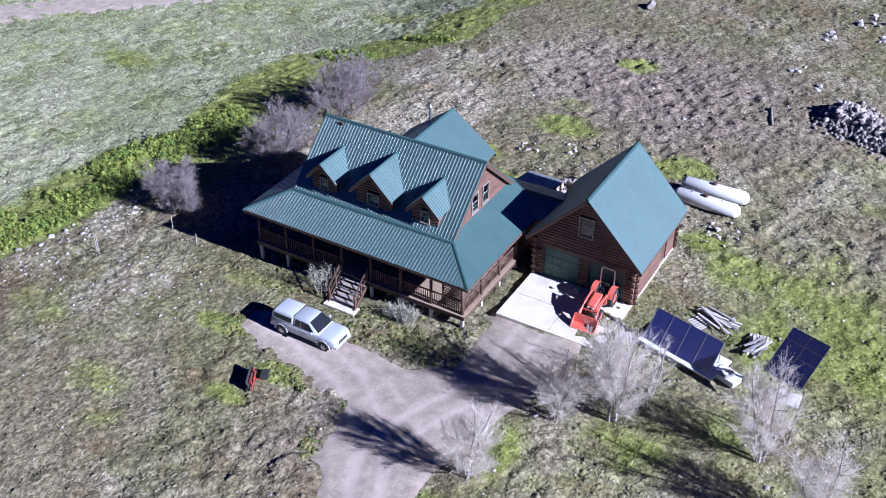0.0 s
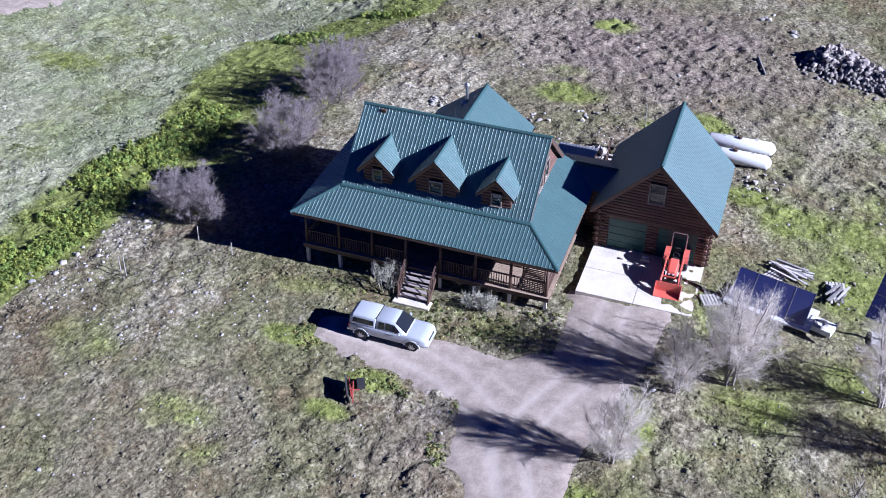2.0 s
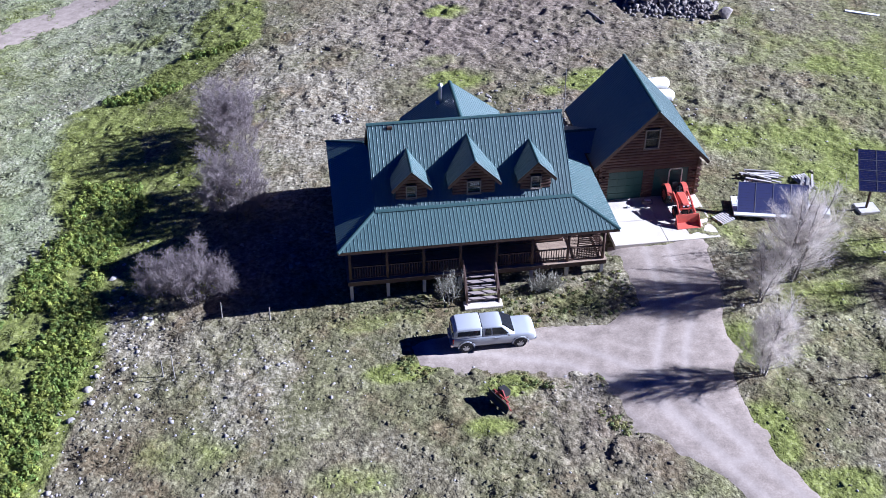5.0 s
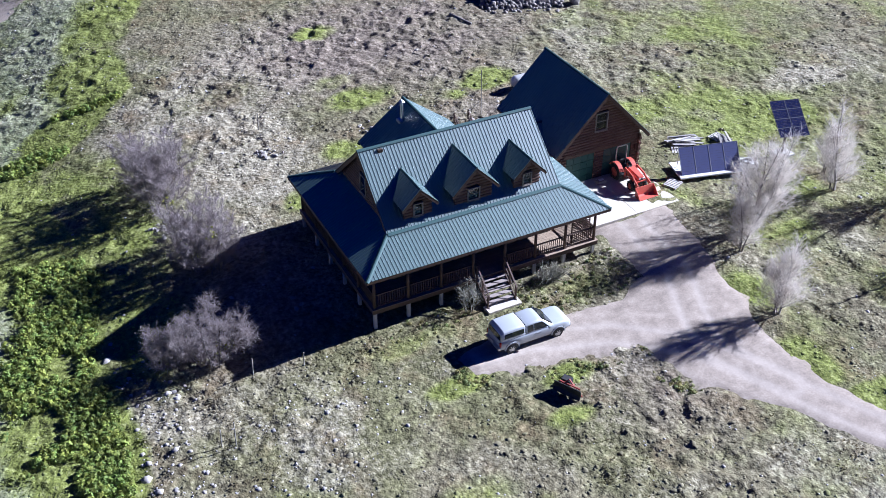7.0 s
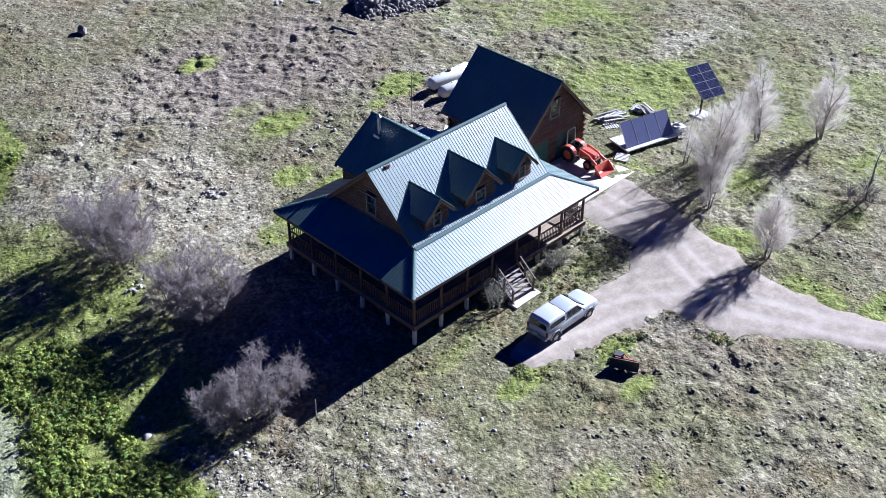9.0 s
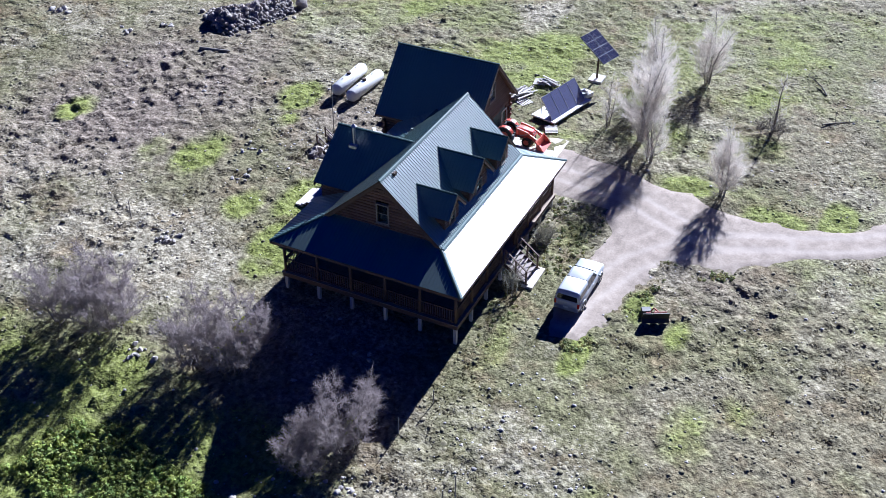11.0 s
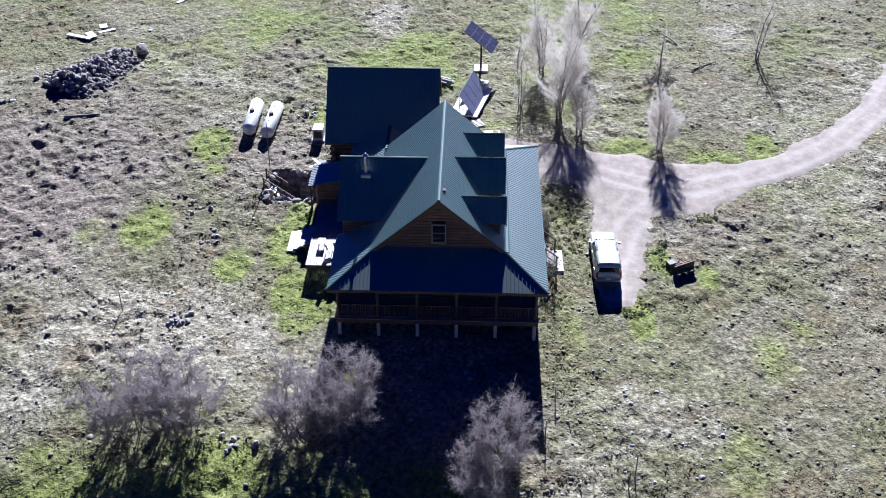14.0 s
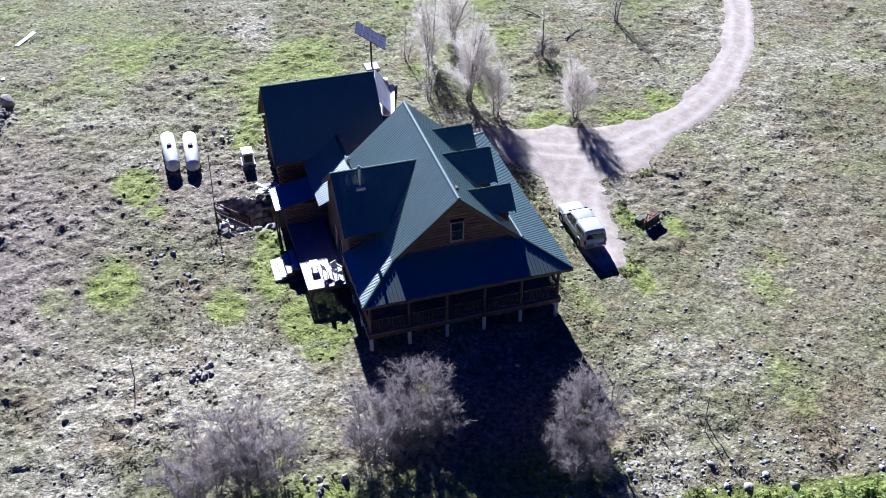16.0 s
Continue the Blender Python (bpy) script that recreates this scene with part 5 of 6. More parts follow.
for s in (-1, 1):
    ya = lambda z: s * (0.83 - (z - 1.06) * 0.27 + 0.012)
    yb = lambda z: s * (0.845 - (z - 1.06) * 0.2 + 0.012)
    slab(truck, "side_window", [(-0.6, ya(1.14), 1.14), (-0.2, ya(1.14), 1.14), (-0.2, ya(1.54), 1.54), (-0.52, ya(1.54), 1.54)][::s], M_DARKGLASS, 0.012)
    slab(truck, "side_window", [(-0.12, ya(1.14), 1.14), (0.86, ya(1.12), 1.12), (0.42, ya(1.54), 1.54), (-0.12, ya(1.56), 1.56)][::s], M_DARKGLASS, 0.012)
    slab(truck, "canopy_window", [(-2.2, yb(1.22), 1.22), (-0.86, yb(1.22), 1.22), (-0.86, yb(1.51), 1.51), (-2.12, yb(1.51), 1.51)][::s], M_DARKGLASS, 0.012)
    part("door_handle", boxbm(-0.02, 0.16, s * 0.88 - 0.015, s * 0.88 + 0.015, 0.92, 0.96), M_PAINT, truck)
    part("side_mirror", boxbm(0.72, 0.86, s * 0.98 - 0.1, s * 0.98 + 0.08, 1.1, 1.26, bevel=0.03), M_PAINT, truck)
    part("headlight", boxbm(2.16, 2.36, s * 0.62 - 0.15, s * 0.62 + 0.15, 0.72, 0.9, bevel=0.03), M_LENS, truck)
    part("taillight", boxbm(-2.47, -2.38, s * 0.76 - 0.07, s * 0.76 + 0.07, 0.68, 1.0, bevel=0.01), M_REDLENS, truck)
    for x in (-1.67, 1.53):
        bm = bmesh.new()
        pts = [(x + 0.47 * math.cos(t), s * 0.86, 0.36 + 0.45 * math.sin(t)) for t in [math.pi * k / 10 for k in range(11)]]
        for p, q in zip(pts, pts[1:]):
            bar(bm, p, q, 0.1, 0.07)
        part("wheel_arch", bm, M_PAINT, truck)
        # solid black block in place of the shaded hollow above the wheel
        part("arch_shade", boxbm(x - 0.4, x + 0.4, s * 0.80 - 0.085, s * 0.80 + 0.085, 0.36, 0.74), M_BLACK, truck)
        wheel(truck, (x, s * 0.8, 0.355), 0.355, 0.22, M_RIM, s)
slab(truck, "windscreen", [(1.13, -0.7, 1.14), (1.13, 0.7, 1.14), (0.47, 0.58, 1.63), (0.47, -0.58, 1.63)], M_DARKGLASS, 0.055)
slab(truck, "rear_window", [(-2.42, 0.68, 1.12), (-2.42, -0.68, 1.12), (-2.4, -0.62, 1.46), (-2.4, 0.62, 1.46)], M_DARKGLASS, 0.035)
part("front_bumper", boxbm(2.26, 2.5, -0.78, 0.78, 0.42, 0.64, bevel=0.05), M_PAINT, truck)
part("rear_bumper", boxbm(-2.58, -2.4, -0.8, 0.8, 0.42, 0.6, bevel=0.03), M_RIM, truck)
part("grille", boxbm(2.36, 2.46, -0.45, 0.45, 0.66, 0.86, bevel=0.02), M_BLACK, truck)
part("number_plate", boxbm(-2.6, -2.575, -0.16, 0.16, 0.62, 0.74), M_WHITE, truck)
part("underbody", boxbm(-2.2, 2.2, -0.6, 0.6, 0.26, 0.5), M_BLACK, truck)
part("roof_seam", boxbm(-0.76, -0.72, -0.66, 0.66, 1.6, 1.7), M_BLACK, truck)

# ---- tractor ----
M_ORANGE = material("orange_tractor_paint", [(0.52, 0.1, 0.066), (0.66, 0.15, 0.105)], 1.5, 4, 0.35, 0, 0.03)
tractor = thing("loader_tractor", "orange compact tractor with front loader on the concrete", "tractor", (23.3, 6.0, 0.85), 0)
bm = bmesh.new()
loft(bm, [[(-h, y, z0), (-h, y, z1 - 0.1), (-h + 0.1, y, z1), (h - 0.1, y, z1), (h, y, z1 - 0.1), (h, y, z0)] for y, h, z0, z1 in ((-1.25, 0.24, 0.72, 1.1), (-1.18, 0.29, 0.6, 1.2), (-0.4, 0.32, 0.6, 1.32), (0.0, 0.33, 0.62, 1.34))])
part("hood", bm, M_ORANGE, tractor)
part("grille", boxbm(-0.22, 0.22, -1.29, -1.2, 0.66, 1.05, bevel=0.02), M_BLACK, tractor)
for s in (-1, 1):
    part("headlight", boxbm(s * 0.14 - 0.07, s * 0.14 + 0.07, -1.31, -1.25, 0.98, 1.08, bevel=0.015), M_LENS, tractor)
part("chassis", boxbm(-0.2, 0.2, -1.25, 1.3, 0.42, 0.72, bevel=0.03), M_BLACK, tractor)
part("platform", boxbm(-0.55, 0.55, 0.0, 0.75, 0.6, 0.66, bevel=0.02), M_BLACK, tractor)
part("console", boxbm(-0.22, 0.22, -0.02, 0.22, 0.66, 1.3, bevel=0.05), M_BLACK, tractor)
bm = bmesh.new()
ring = [(0.19 * math.cos(t), 0.3 + 0.07 * math.sin(t), 1.38 + 0.17 * math.sin(t)) for t in [2 * math.pi * k / 16 for k in range(17)]]
for p, q in zip(ring, ring[1:]):
    tube(bm, p, q, 0.018, 0.018, 6)
tube(bm, (0, 0.2, 1.25), (0, 0.3, 1.38), 0.025)
part("steering_wheel", bm, M_BLACK, tractor)
seat = part("seat", boxbm(-0.24, 0.24, 0.7, 1.1, 0.9, 1.02, bevel=0.04), M_BLACK, tractor)
part("backrest", boxbm(-0.22, 0.22, 1.08, 1.18, 1.0, 1.4, bevel=0.04), M_BLACK, seat)
for s in (-1, 1):
    bm = bmesh.new()
    pts = [(s * 0.58, 0.95 - 0.72 * math.cos(t), 0.62 + 0.72 * math.sin(t)) for t in [math.pi * (0.12 + 0.76 * k / 8) for k in range(9)]]
    for p, q in zip(pts, pts[1:]):
        bar(bm, p, q, 0.34, 0.035)
    part("fender", bm, M_ORANGE, tractor)
rop = bmesh.new()
pts = [(-0.45, 1.25, 0.7), (-0.45, 1.3, 2.25), (-0.38, 1.3, 2.4), (0.38, 1.3, 2.4), (0.45, 1.3, 2.25), (0.45, 1.25, 0.7)]
for p, q in zip(pts, pts[1:]):
    bar(rop, p, q, 0.07, 0.07)
part("roll_bar", rop, M_ALU, tractor, "grey steel roll bar")
for s in (-1, 1):
    for name, y, r, w, x in (("rear_wheel", 0.95, 0.6, 0.34, 0.6), ("front_wheel", -0.85, 0.36, 0.24, 0.52)):
        holder = wheel(tractor, (s * x, y, r), r, w, M_ORANGE, -s, name, 22)
        holder.matrix_basis = pose(s * x, y, r, 0, 0, 90)
    bm = bmesh.new()
    for p, q in (((s * 0.5, 0.0, 1.35), (s * 0.5, -0.95, 1.15)), ((s * 0.5, -0.95, 1.15), (s * 0.55, -1.75, 0.45)), ((s * 0.48, 0.0, 0.6), (s * 0.5, 0.0, 1.4)), ((s * 0.5, -0.9, 1.1), (s * 0.55, -1.7, 0.75))):
        bar(bm, p, q, 0.09, 0.14, 0.012)
    part("loader_arm", bm, M_ORANGE, tractor)
    part("hydraulic_ram", tube(bmesh.new(), (s * 0.49, -0.05, 0.72), (s * 0.5, -0.85, 1.02), 0.035, 0.03, 8), M_STEEL, tractor)
bm = bmesh.new()
bar(bm, (-0.5, -1.3, 0.85), (0.5, -1.3, 0.85), 0.09, 0.09)
part("cross_tube", bm, M_ORANGE, tractor)
bm = bmesh.new()
prof = [(-1.72, 0.72), (-1.8, 0.1), (-1.95, 0.03), (-2.42, 0.02), (-2.42, 0.04), (-1.96, 0.06), (-1.84, 0.13), (-1.76, 0.72)]
loft(bm, [[(x, y, z) for y, z in prof] for x in (-0.8, 0.8)])
for x in (-0.8, 0.77):
    loft(bm, [[(x + dx, y, z) for y, z in ((-1.74, 0.7), (-1.84, 0.1), (-1.96, 0.04), (-2.4, 0.03), (-2.1, 0.4))] for dx in (0, 0.03)])
part("bucket", bm, M_ORANGE, tractor, "orange loader bucket resting on the slab")
crate = thing("parts_crate", "small dark crate of odds and ends on the concrete", "crate", (21.4, 6.9, 0.85))
part("box", boxbm(-0.35, 0.35, -0.18, 0.18, 0, 0.25, bevel=0.02), M_OLDWOOD, crate)
part("rag", boxbm(-0.2, 0.25, -0.12, 0.1, 0.25, 0.32, bevel=0.03), M_WHITE, crate)
mat = tagged(part("white_block", boxbm(19.9, 20.1, 6.5, 6.68, 0.85, 1.0, bevel=0.02), M_WHITE), "small white block on the concrete slab", "block")

# ---- implement in the grass ----
plough = thing("tractor_implement", "old dark tractor blade with faded red frame in the grass", "implement", (7.9, -9.7, gz(7.9, -9.7)), -62)
bm = bmesh.new()
loft(bm, [[(x, 0.0, 0.0), (x, 0.14, 0.22), (x, 0.12, 0.5), (x, 0.02, 0.72), (x, -0.02, 0.72), (x, 0.08, 0.5), (x, 0.1, 0.22), (x, -0.04, 0.0)] for x in (-0.85, 0.85)])
part("blade", bm, M_BLACK, plough)
M_RUST = material("faded_red_steel", [(0.2, 0.033, 0.025), (0.34, 0.058, 0.045)], 4, 5, 0.65, 0.0, 0.2)
bm = bmesh.new()
for p, q in (((-0.6, 0.24, 0.62), (0.7, 0.24, 0.62)), ((-0.5, 0.26, 0.1), (-0.5, 0.24, 0.66)), ((0.5, 0.26, 0.1), (0.5, 0.24, 0.66)), ((-0.7, 0.3, 0.05), (-0.1, 0.45, 0.8)), ((0.75, 0.3, 0.08), (-0.1, 0.45, 0.8)), ((-0.7, 0.3, 0.1), (0.85, 0.3, 0.1)), ((0.1, 0.2, 0.4), (0.1, 0.75, 0.3))):
    bar(bm, p, q, 0.06, 0.06)
part("frame", bm, M_RUST, plough, "faded red steel frame")
part("counterweight", boxbm(-0.75, -0.15, 0.62, 1.1, 0.0, 0.42, bevel=0.03), M_BLACK, plough)


# ---- vegetation ----
def strips(name, P, Q, R0, R1, mat, sides=3, seed=1):
    """One mesh of tapered twigs from P to Q."""
    P, Q = np.array(P, float), np.array(Q, float)
    R0, R1 = np.array(R0, float)[:, None], np.array(R1, float)[:, None]
    d = Q - P
    d /= np.maximum(np.linalg.norm(d, axis=1, keepdims=True), 1e-6)
    ref = np.random.RandomState(seed).normal(size=d.shape)
    u = np.cross(d, ref)
    u /= np.maximum(np.linalg.norm(u, axis=1, keepdims=True), 1e-6)
    w = np.cross(d, u)
    n = len(P)
    if sides == 2:
        co = np.stack([P - u * R0, P + u * R0, Q + u * R1, Q - u * R1], 1).reshape(-1, 3)
        faces = np.arange(4 * n).reshape(n, 4)
    else:
        rows = []
        for C, R in ((P, R0), (Q, R1)):
            for k in range(3):
                a = 2 * math.pi * k / 3
                rows.append(C + (u * math.cos(a) + w * math.sin(a)) * R)
        co = np.stack(rows, 1).reshape(-1, 3)
        o = (np.arange(n) * 6)[:, None]
        faces = np.concatenate([o + np.array([[k, (k + 1) % 3, 3 + (k + 1) % 3, 3 + k]]) for k in range(3)], 0)
    return raw_mesh(name, co, faces, mat)


def raw_mesh(name, co, faces, mat, tint=None):
    me = bpy.data.meshes.new(name)
    k = faces.shape[1]
    me.vertices.add(len(co))
    me.vertices.foreach_set("co", np.ascontiguousarray(co, dtype=np.float32).reshape(-1))
    me.loops.add(faces.size)
    me.loops.foreach_set("vertex_index", np.ascontiguousarray(faces, dtype=np.int32).reshape(-1))
    me.polygons.add(len(faces))
    me.polygons.foreach_set("loop_start", np.arange(0, faces.size, k, dtype=np.int32))
    me.update(calc_edges=True)
    if tint is not None:
        at = me.attributes.new("tint", "FLOAT_COLOR", "POINT")
        at.data.foreach_set("color", np.concatenate([tint, np.ones((len(tint), 1))], 1).astype(np.float32).reshape(-1))
    me.materials.append(mat)
    return me


def tinted(name, rough=0.9, through_light=0.5):
    """Colour blade by blade from the plant's own tint, with a fine variation."""
    m = bpy.data.materials.new(name)
    m.use_nodes = True
    N, L = m.node_tree.nodes, m.node_tree.links
    a = N.new("ShaderNodeAttribute")
    a.attribute_name = "tint"
    n = N.new("ShaderNodeTexNoise")
    n.inputs["Scale"].default_value = 9
    hsv = N.new("ShaderNodeHueSaturation")
    mr = N.new("ShaderNodeMapRange")
    mr.inputs[3].default_value, mr.inputs[4].default_value = 0.7, 1.3
    geo = N.new("ShaderNodeNewGeometry")
    L.new(geo.outputs["Position"], n.inputs["Vector"])
    L.new(n.outputs[0], mr.inputs[0])
    L.new(mr.outputs[0], hsv.inputs["Value"])
    L.new(a.outputs["Color"], hsv.inputs["Color"])
    b = N["Principled BSDF"]
    L.new(hsv.outputs[0], b.inputs["Base Color"])
    b.inputs["Roughness"].default_value = rough
    b.inputs["Specular IOR Level"].default_value = 0.2
    thin, both = N.new("ShaderNodeBsdfTranslucent"), N.new("ShaderNodeMixShader")
    L.new(hsv.outputs[0], thin.inputs["Color"])
    both.inputs[0].default_value = through_light
    L.new(b.outputs[0], both.inputs[1])
    L.new(thin.outputs[0], both.inputs[2])
    L.new(both.outputs[0], N["Material Output"].inputs["Surface"])
    return m


M_BARK = material("pale_bark", [(0.14, 0.122, 0.105), (0.24, 0.213, 0.185), (0.35, 0.318, 0.28)], 4, 5, 0.9, 0, 0.3)
M_TWIG = material("whitish_twigs", [(0.6, 0.545, 0.475), (0.76, 0.7, 0.62)], 3, 3, 0.7, 0, 0, island=0.15)
M_MAUVE = material("grey_mauve_twigs", [(0.2, 0.168, 0.162), (0.4, 0.35, 0.34)], 1.6, 3, 0.8, 0, 0, island=0.35)
for m in (M_TWIG, M_MAUVE):
    tn, tl = m.node_tree.nodes, m.node_tree.links
    thin, both = tn.new("ShaderNodeBsdfTranslucent"), tn.new("ShaderNodeMixShader")
    tl.new(tn["Principled BSDF"].inputs["Base Color"].links[0].from_socket, thin.inputs["Color"])
    tl.new(tn["Principled BSDF"].outputs[0], both.inputs[1])
    tl.new(thin.outputs[0], both.inputs[2])
    both.inputs[0].default_value = 0.42 if m is M_TWIG else 0.4
    tl.new(both.outputs[0], tn["Material Output"].inputs["Surface"])
M_SAGE = material("grey_green_sage", [(0.26, 0.25, 0.19), (0.42, 0.4, 0.32)], 3, 4, 0.85, 0, 0, island=0.2)
M_BRUSHBARK = material("dark_shrub_bark", [(0.1, 0.085, 0.08), (0.18, 0.155, 0.15)], 4, 5, 0.9, 0, 0.3)


def unit(v):
    return v / max(1e-6, np.linalg.norm(v))


def limbs(rnd, start, way, length, r, nodes, lift, wobble):
    """A bent limb as a list of points and radii."""
    pts, rs, d = [np.array(start, float)], [r], unit(np.array(way, float))
    for k in range(nodes):
        d = unit(d + rnd.normal(size=3) * wobble + np.array([0, 0, lift]))
        pts.append(pts[-1] + d * length / nodes)
        rs.append(r * (1 - 0.8 * (k + 1) / nodes))
    return pts, rs


def bare_tree(name, label, category, x, y, h, width, seed, mats, stems=1, spread=0.1, fine=1.0, start=0.12, rise=0.75, twig=0.010, group="", bushy=False, reach=1.0):
    rnd = np.random.RandomState(seed)
    t = thing(name, label, category, (x, y, gz(x, y) - 0.05), group=group)
    A, B, RA, RB = [], [], [], []
    a, b, ra, rb = [], [], [], []

    def keep(pts, rs, big):
        for p, q, r0, r1 in zip(pts, pts[1:], rs, rs[1:]):
            (A if big else a).append(p)
            (B if big else b).append(q)
            (RA if big else ra).append(r0)
            (RB if big else rb).append(r1)

    foot = 0.27 if bushy else 0.1
    for s in range(stems):
        ang = 2 * math.pi * (s + rnd.rand()) / max(1, stems)
        lean = spread * (0.4 + 0.8 * rnd.rand()) if stems > 1 else 0.05
        hs = h * (1.0 if s == 0 else rnd.uniform(0.68, 0.98))
        r0 = 0.018 * hs / math.sqrt(stems) * 1.3 + 0.012
        pts, rs = limbs(rnd, (math.cos(ang) * foot * stems ** 0.5, math.sin(ang) * foot * stems ** 0.5, 0), (math.cos(ang) * lean, math.sin(ang) * lean, 1), hs, r0, 9, 0.06, 0.07)
        keep(pts, rs, True)
        if stems > 1:
            keep([np.array((0, 0, 0.03)), pts[0]], [r0, r0], True)
        n1 = int(30 * fine / stems ** 0.6)
        for i in range(n1):
            f = start + (0.97 - start) * (i + rnd.rand()) / n1
            k = min(8, int(f * 9))
            p = pts[k] + (pts[k + 1] - pts[k]) * (f * 9 - k)
            az = i * 2.4 + rnd.rand()
            full = width / 2 * ((1 - f) ** 0.45 * min(1.0, 0.5 + f / 0.3) if bushy else math.sin(math.pi * min(0.97, max(0.06, f)) ** 0.48))
            ln = max(0.25, full * rnd.uniform(0.75, 1.25)) * (1.15 if stems == 1 else 1.0) / 0.85
            q1, r1 = limbs(rnd, p, (math.cos(az), math.sin(az), rise), ln, max(0.01, r0 * 0.42 * (1 - 0.6 * f)), 4, 0.1, 0.14)
            keep(q1, r1, True)
            n2 = max(4, int(9 * ln * fine / reach))
            for j in range(n2):
                g = 0.2 + 0.8 * (j + rnd.rand()) / n2
                kk = min(3, int(g * 4))
                c = q1[kk] + (q1[kk + 1] - q1[kk]) * (g * 4 - kk)
                d = unit(q1[kk + 1] - q1[kk]) + rnd.normal(size=3) * 0.45 + np.array([0, 0, 0.2])
                l2 = rnd.uniform(0.35, 0.85) * (0.7 + 0.12 * h / 2) * reach
                q2, r2 = limbs(rnd, c, d, l2, twig * 1.25, 2, 0.06, 0.2)
                keep(q2, r2, False)
                for m in range(6 if bushy else 7):
                    w = q2[rnd.randint(0, 3 if bushy else 2)]
                    e = w + (unit(q2[2] - q2[0]) + rnd.normal(size=3) * (0.95 if bushy else 0.5)) * rnd.uniform(0.1, 0.3 if bushy else 0.45) * reach
                    a.append(w)
                    b.append(e)
                    ra.append(twig * 0.9)
                    rb.append(twig * 0.45)
    tr = new("trunk", strips("trunk", A, B, RA, RB, mats[0], 3, seed))
    tr.parent = t
    cr = new("crown", strips("crown", a, b, ra, rb, mats[1], 2, seed))
    cr.parent = t
    return t


COTTON = (M_BARK, M_TWIG)
BRUSH = (M_BRUSHBARK, M_MAUVE)
for i, (x, y, h, w, st, fi) in enumerate(((23.0, -10.0, 5.2, 3.0, 3, 2.1), (25.2, -3.9, 4.6, 2.6, 3, 1.7), (27.9, -2.4, 7.8, 4.6, 5, 1.95), (29.0, 0.7, 4.2, 2.0, 3, 0.8), (35.9, -1.3, 6.8, 3.4, 4, 1.9), (39.6, -4.6, 6.8, 3.4, 4, 1.9),
                                         (33.9, -11.4, 4.6, 1.1, 1, 0.5), (39.2, -21.0, 5.6, 2.4, 2, 0.7), (36.8, 0.6, 4.0, 1.6, 2, 0.6))):
    bare_tree("cottonwood_tree", "bare upright cottonwood with whitish twigs, standing in grass", "tree", x, y, h, w, 100 + i, COTTON, st, 0.09, fi * 0.88, 0.02, 0.85, 0.0046, "bare cottonwoods")
bushes = []
for i, (x, y, h, w, st, fi) in enumerate(((-7.1, 20.8, 4.8, 3.6, 12, 1.6), (-7.4, 23.8, 4.3, 3.0, 10, 1.4), (-6.5, 11.6, 4.5, 3.2, 13, 1.6), (-7.1, 14.3, 4.0, 2.6, 10, 1.4), (-9.1, 2.7, 4.2, 1.5, 8, 1.7), (-6.7, 2.4, 3.0, 1.4, 2, 1.2), (-11.3, 4.0, 2.7, 1.8, 7, 1.4), (-10.2, 4.5, 2.2, 1.5, 6, 1.2))):
    bushes.append(bare_tree("leafless_shrub", "large leafless shrub with dense grey mauve twigs", "shrub", x, y, h, w, 200 + i, BRUSH, st, 0.3, fi, 0.05, 0.6, 0.0085, "leafless shrubs on the bank", True, 0.62))
bare_tree("garden_shrub", "tan leafless upright garden shrub beside the porch steps", "shrub", 6.55, -0.55, 2.0, 0.9, 301, (M_SAGE, M_SAGE), 9, 0.28, 0.6, 0.2, 1.5, 0.005)
bare_tree("dark_shrub", "small dark leafless shrub beside a thin cottonwood", "shrub", 33.1, -11.4, 1.3, 1.2, 305, (M_BRUSHBARK, M_BRUSHBARK), 7, 0.5, 0.8, 0.05, 0.6, 0.009, "", True)
for i, (x, y, h) in enumerate(((12.3, -0.35, 0.8), (13.1, -0.3, 0.5))):
    bare_tree("sage_clump", "low grey-green sagebrush clump beside the porch", "shrub", x, y, h * 0.75, 0.7, 310 + i, (M_BRUSHBARK, M_SAGE), 8, 0.7, 0.35, 0.05, 0.8, 0.012, "sage clumps")
for i, (x, y, h) in enumerate(((-9.9, -4.4, 1.7), (-10.6, -4.0, 1.3), (2.2, 26.6, 1.5), (-7.3, 0.3, 1.2), (-4.4, -0.4, 1.0))):
    p = tagged(part("fence_stake", tube(bmesh.new(), (x, y, gz(x, y) - 0.1), (x + 0.05, y, gz(x, y) + h), 0.035, 0.03, 8), M_OLDWOOD), "thin weathered stake standing in the rough ground", "stake", "stakes")
tagged(part("pole", tube(bmesh.new(), (18.7, 19.9, gz(18.7, 19.9) - 0.1), (18.6, 19.8, gz(18.7, 19.9) + 4.0), 0.035, 0.03, 8), M_OLDWOOD), "thin dark pole standing near the stairwell", "pole")


def scatter(n, seed, x0, x1, y0, y1):
    r = np.random.RandomState(seed)
    x, y = r.uniform(x0, x1, n), r.uniform(y0, y1, n)
    solid = ((x > 0.4) & (x < 18) & (y > 0.5) & (y < 13.4)) | ((x > 17.8) & (x < 25.2) & (y > 2.3) & (y < 15)) | ((x > 5.8) & (x < 16) & (y > 12) & (y < 15.6)) | ((x > 7.3) & (x < 9.9) & (y > -1.7) & (y < 1)) | (pit_depth(x, y) > 0.02)
    ok = ~solid & (road_depth(x, y) + 1.0 * (fbm(x, y, 2.6, 77, 5) - 0.5) + r.normal(0, 0.25, n) < -0.05)
    return x[ok], y[ok], r


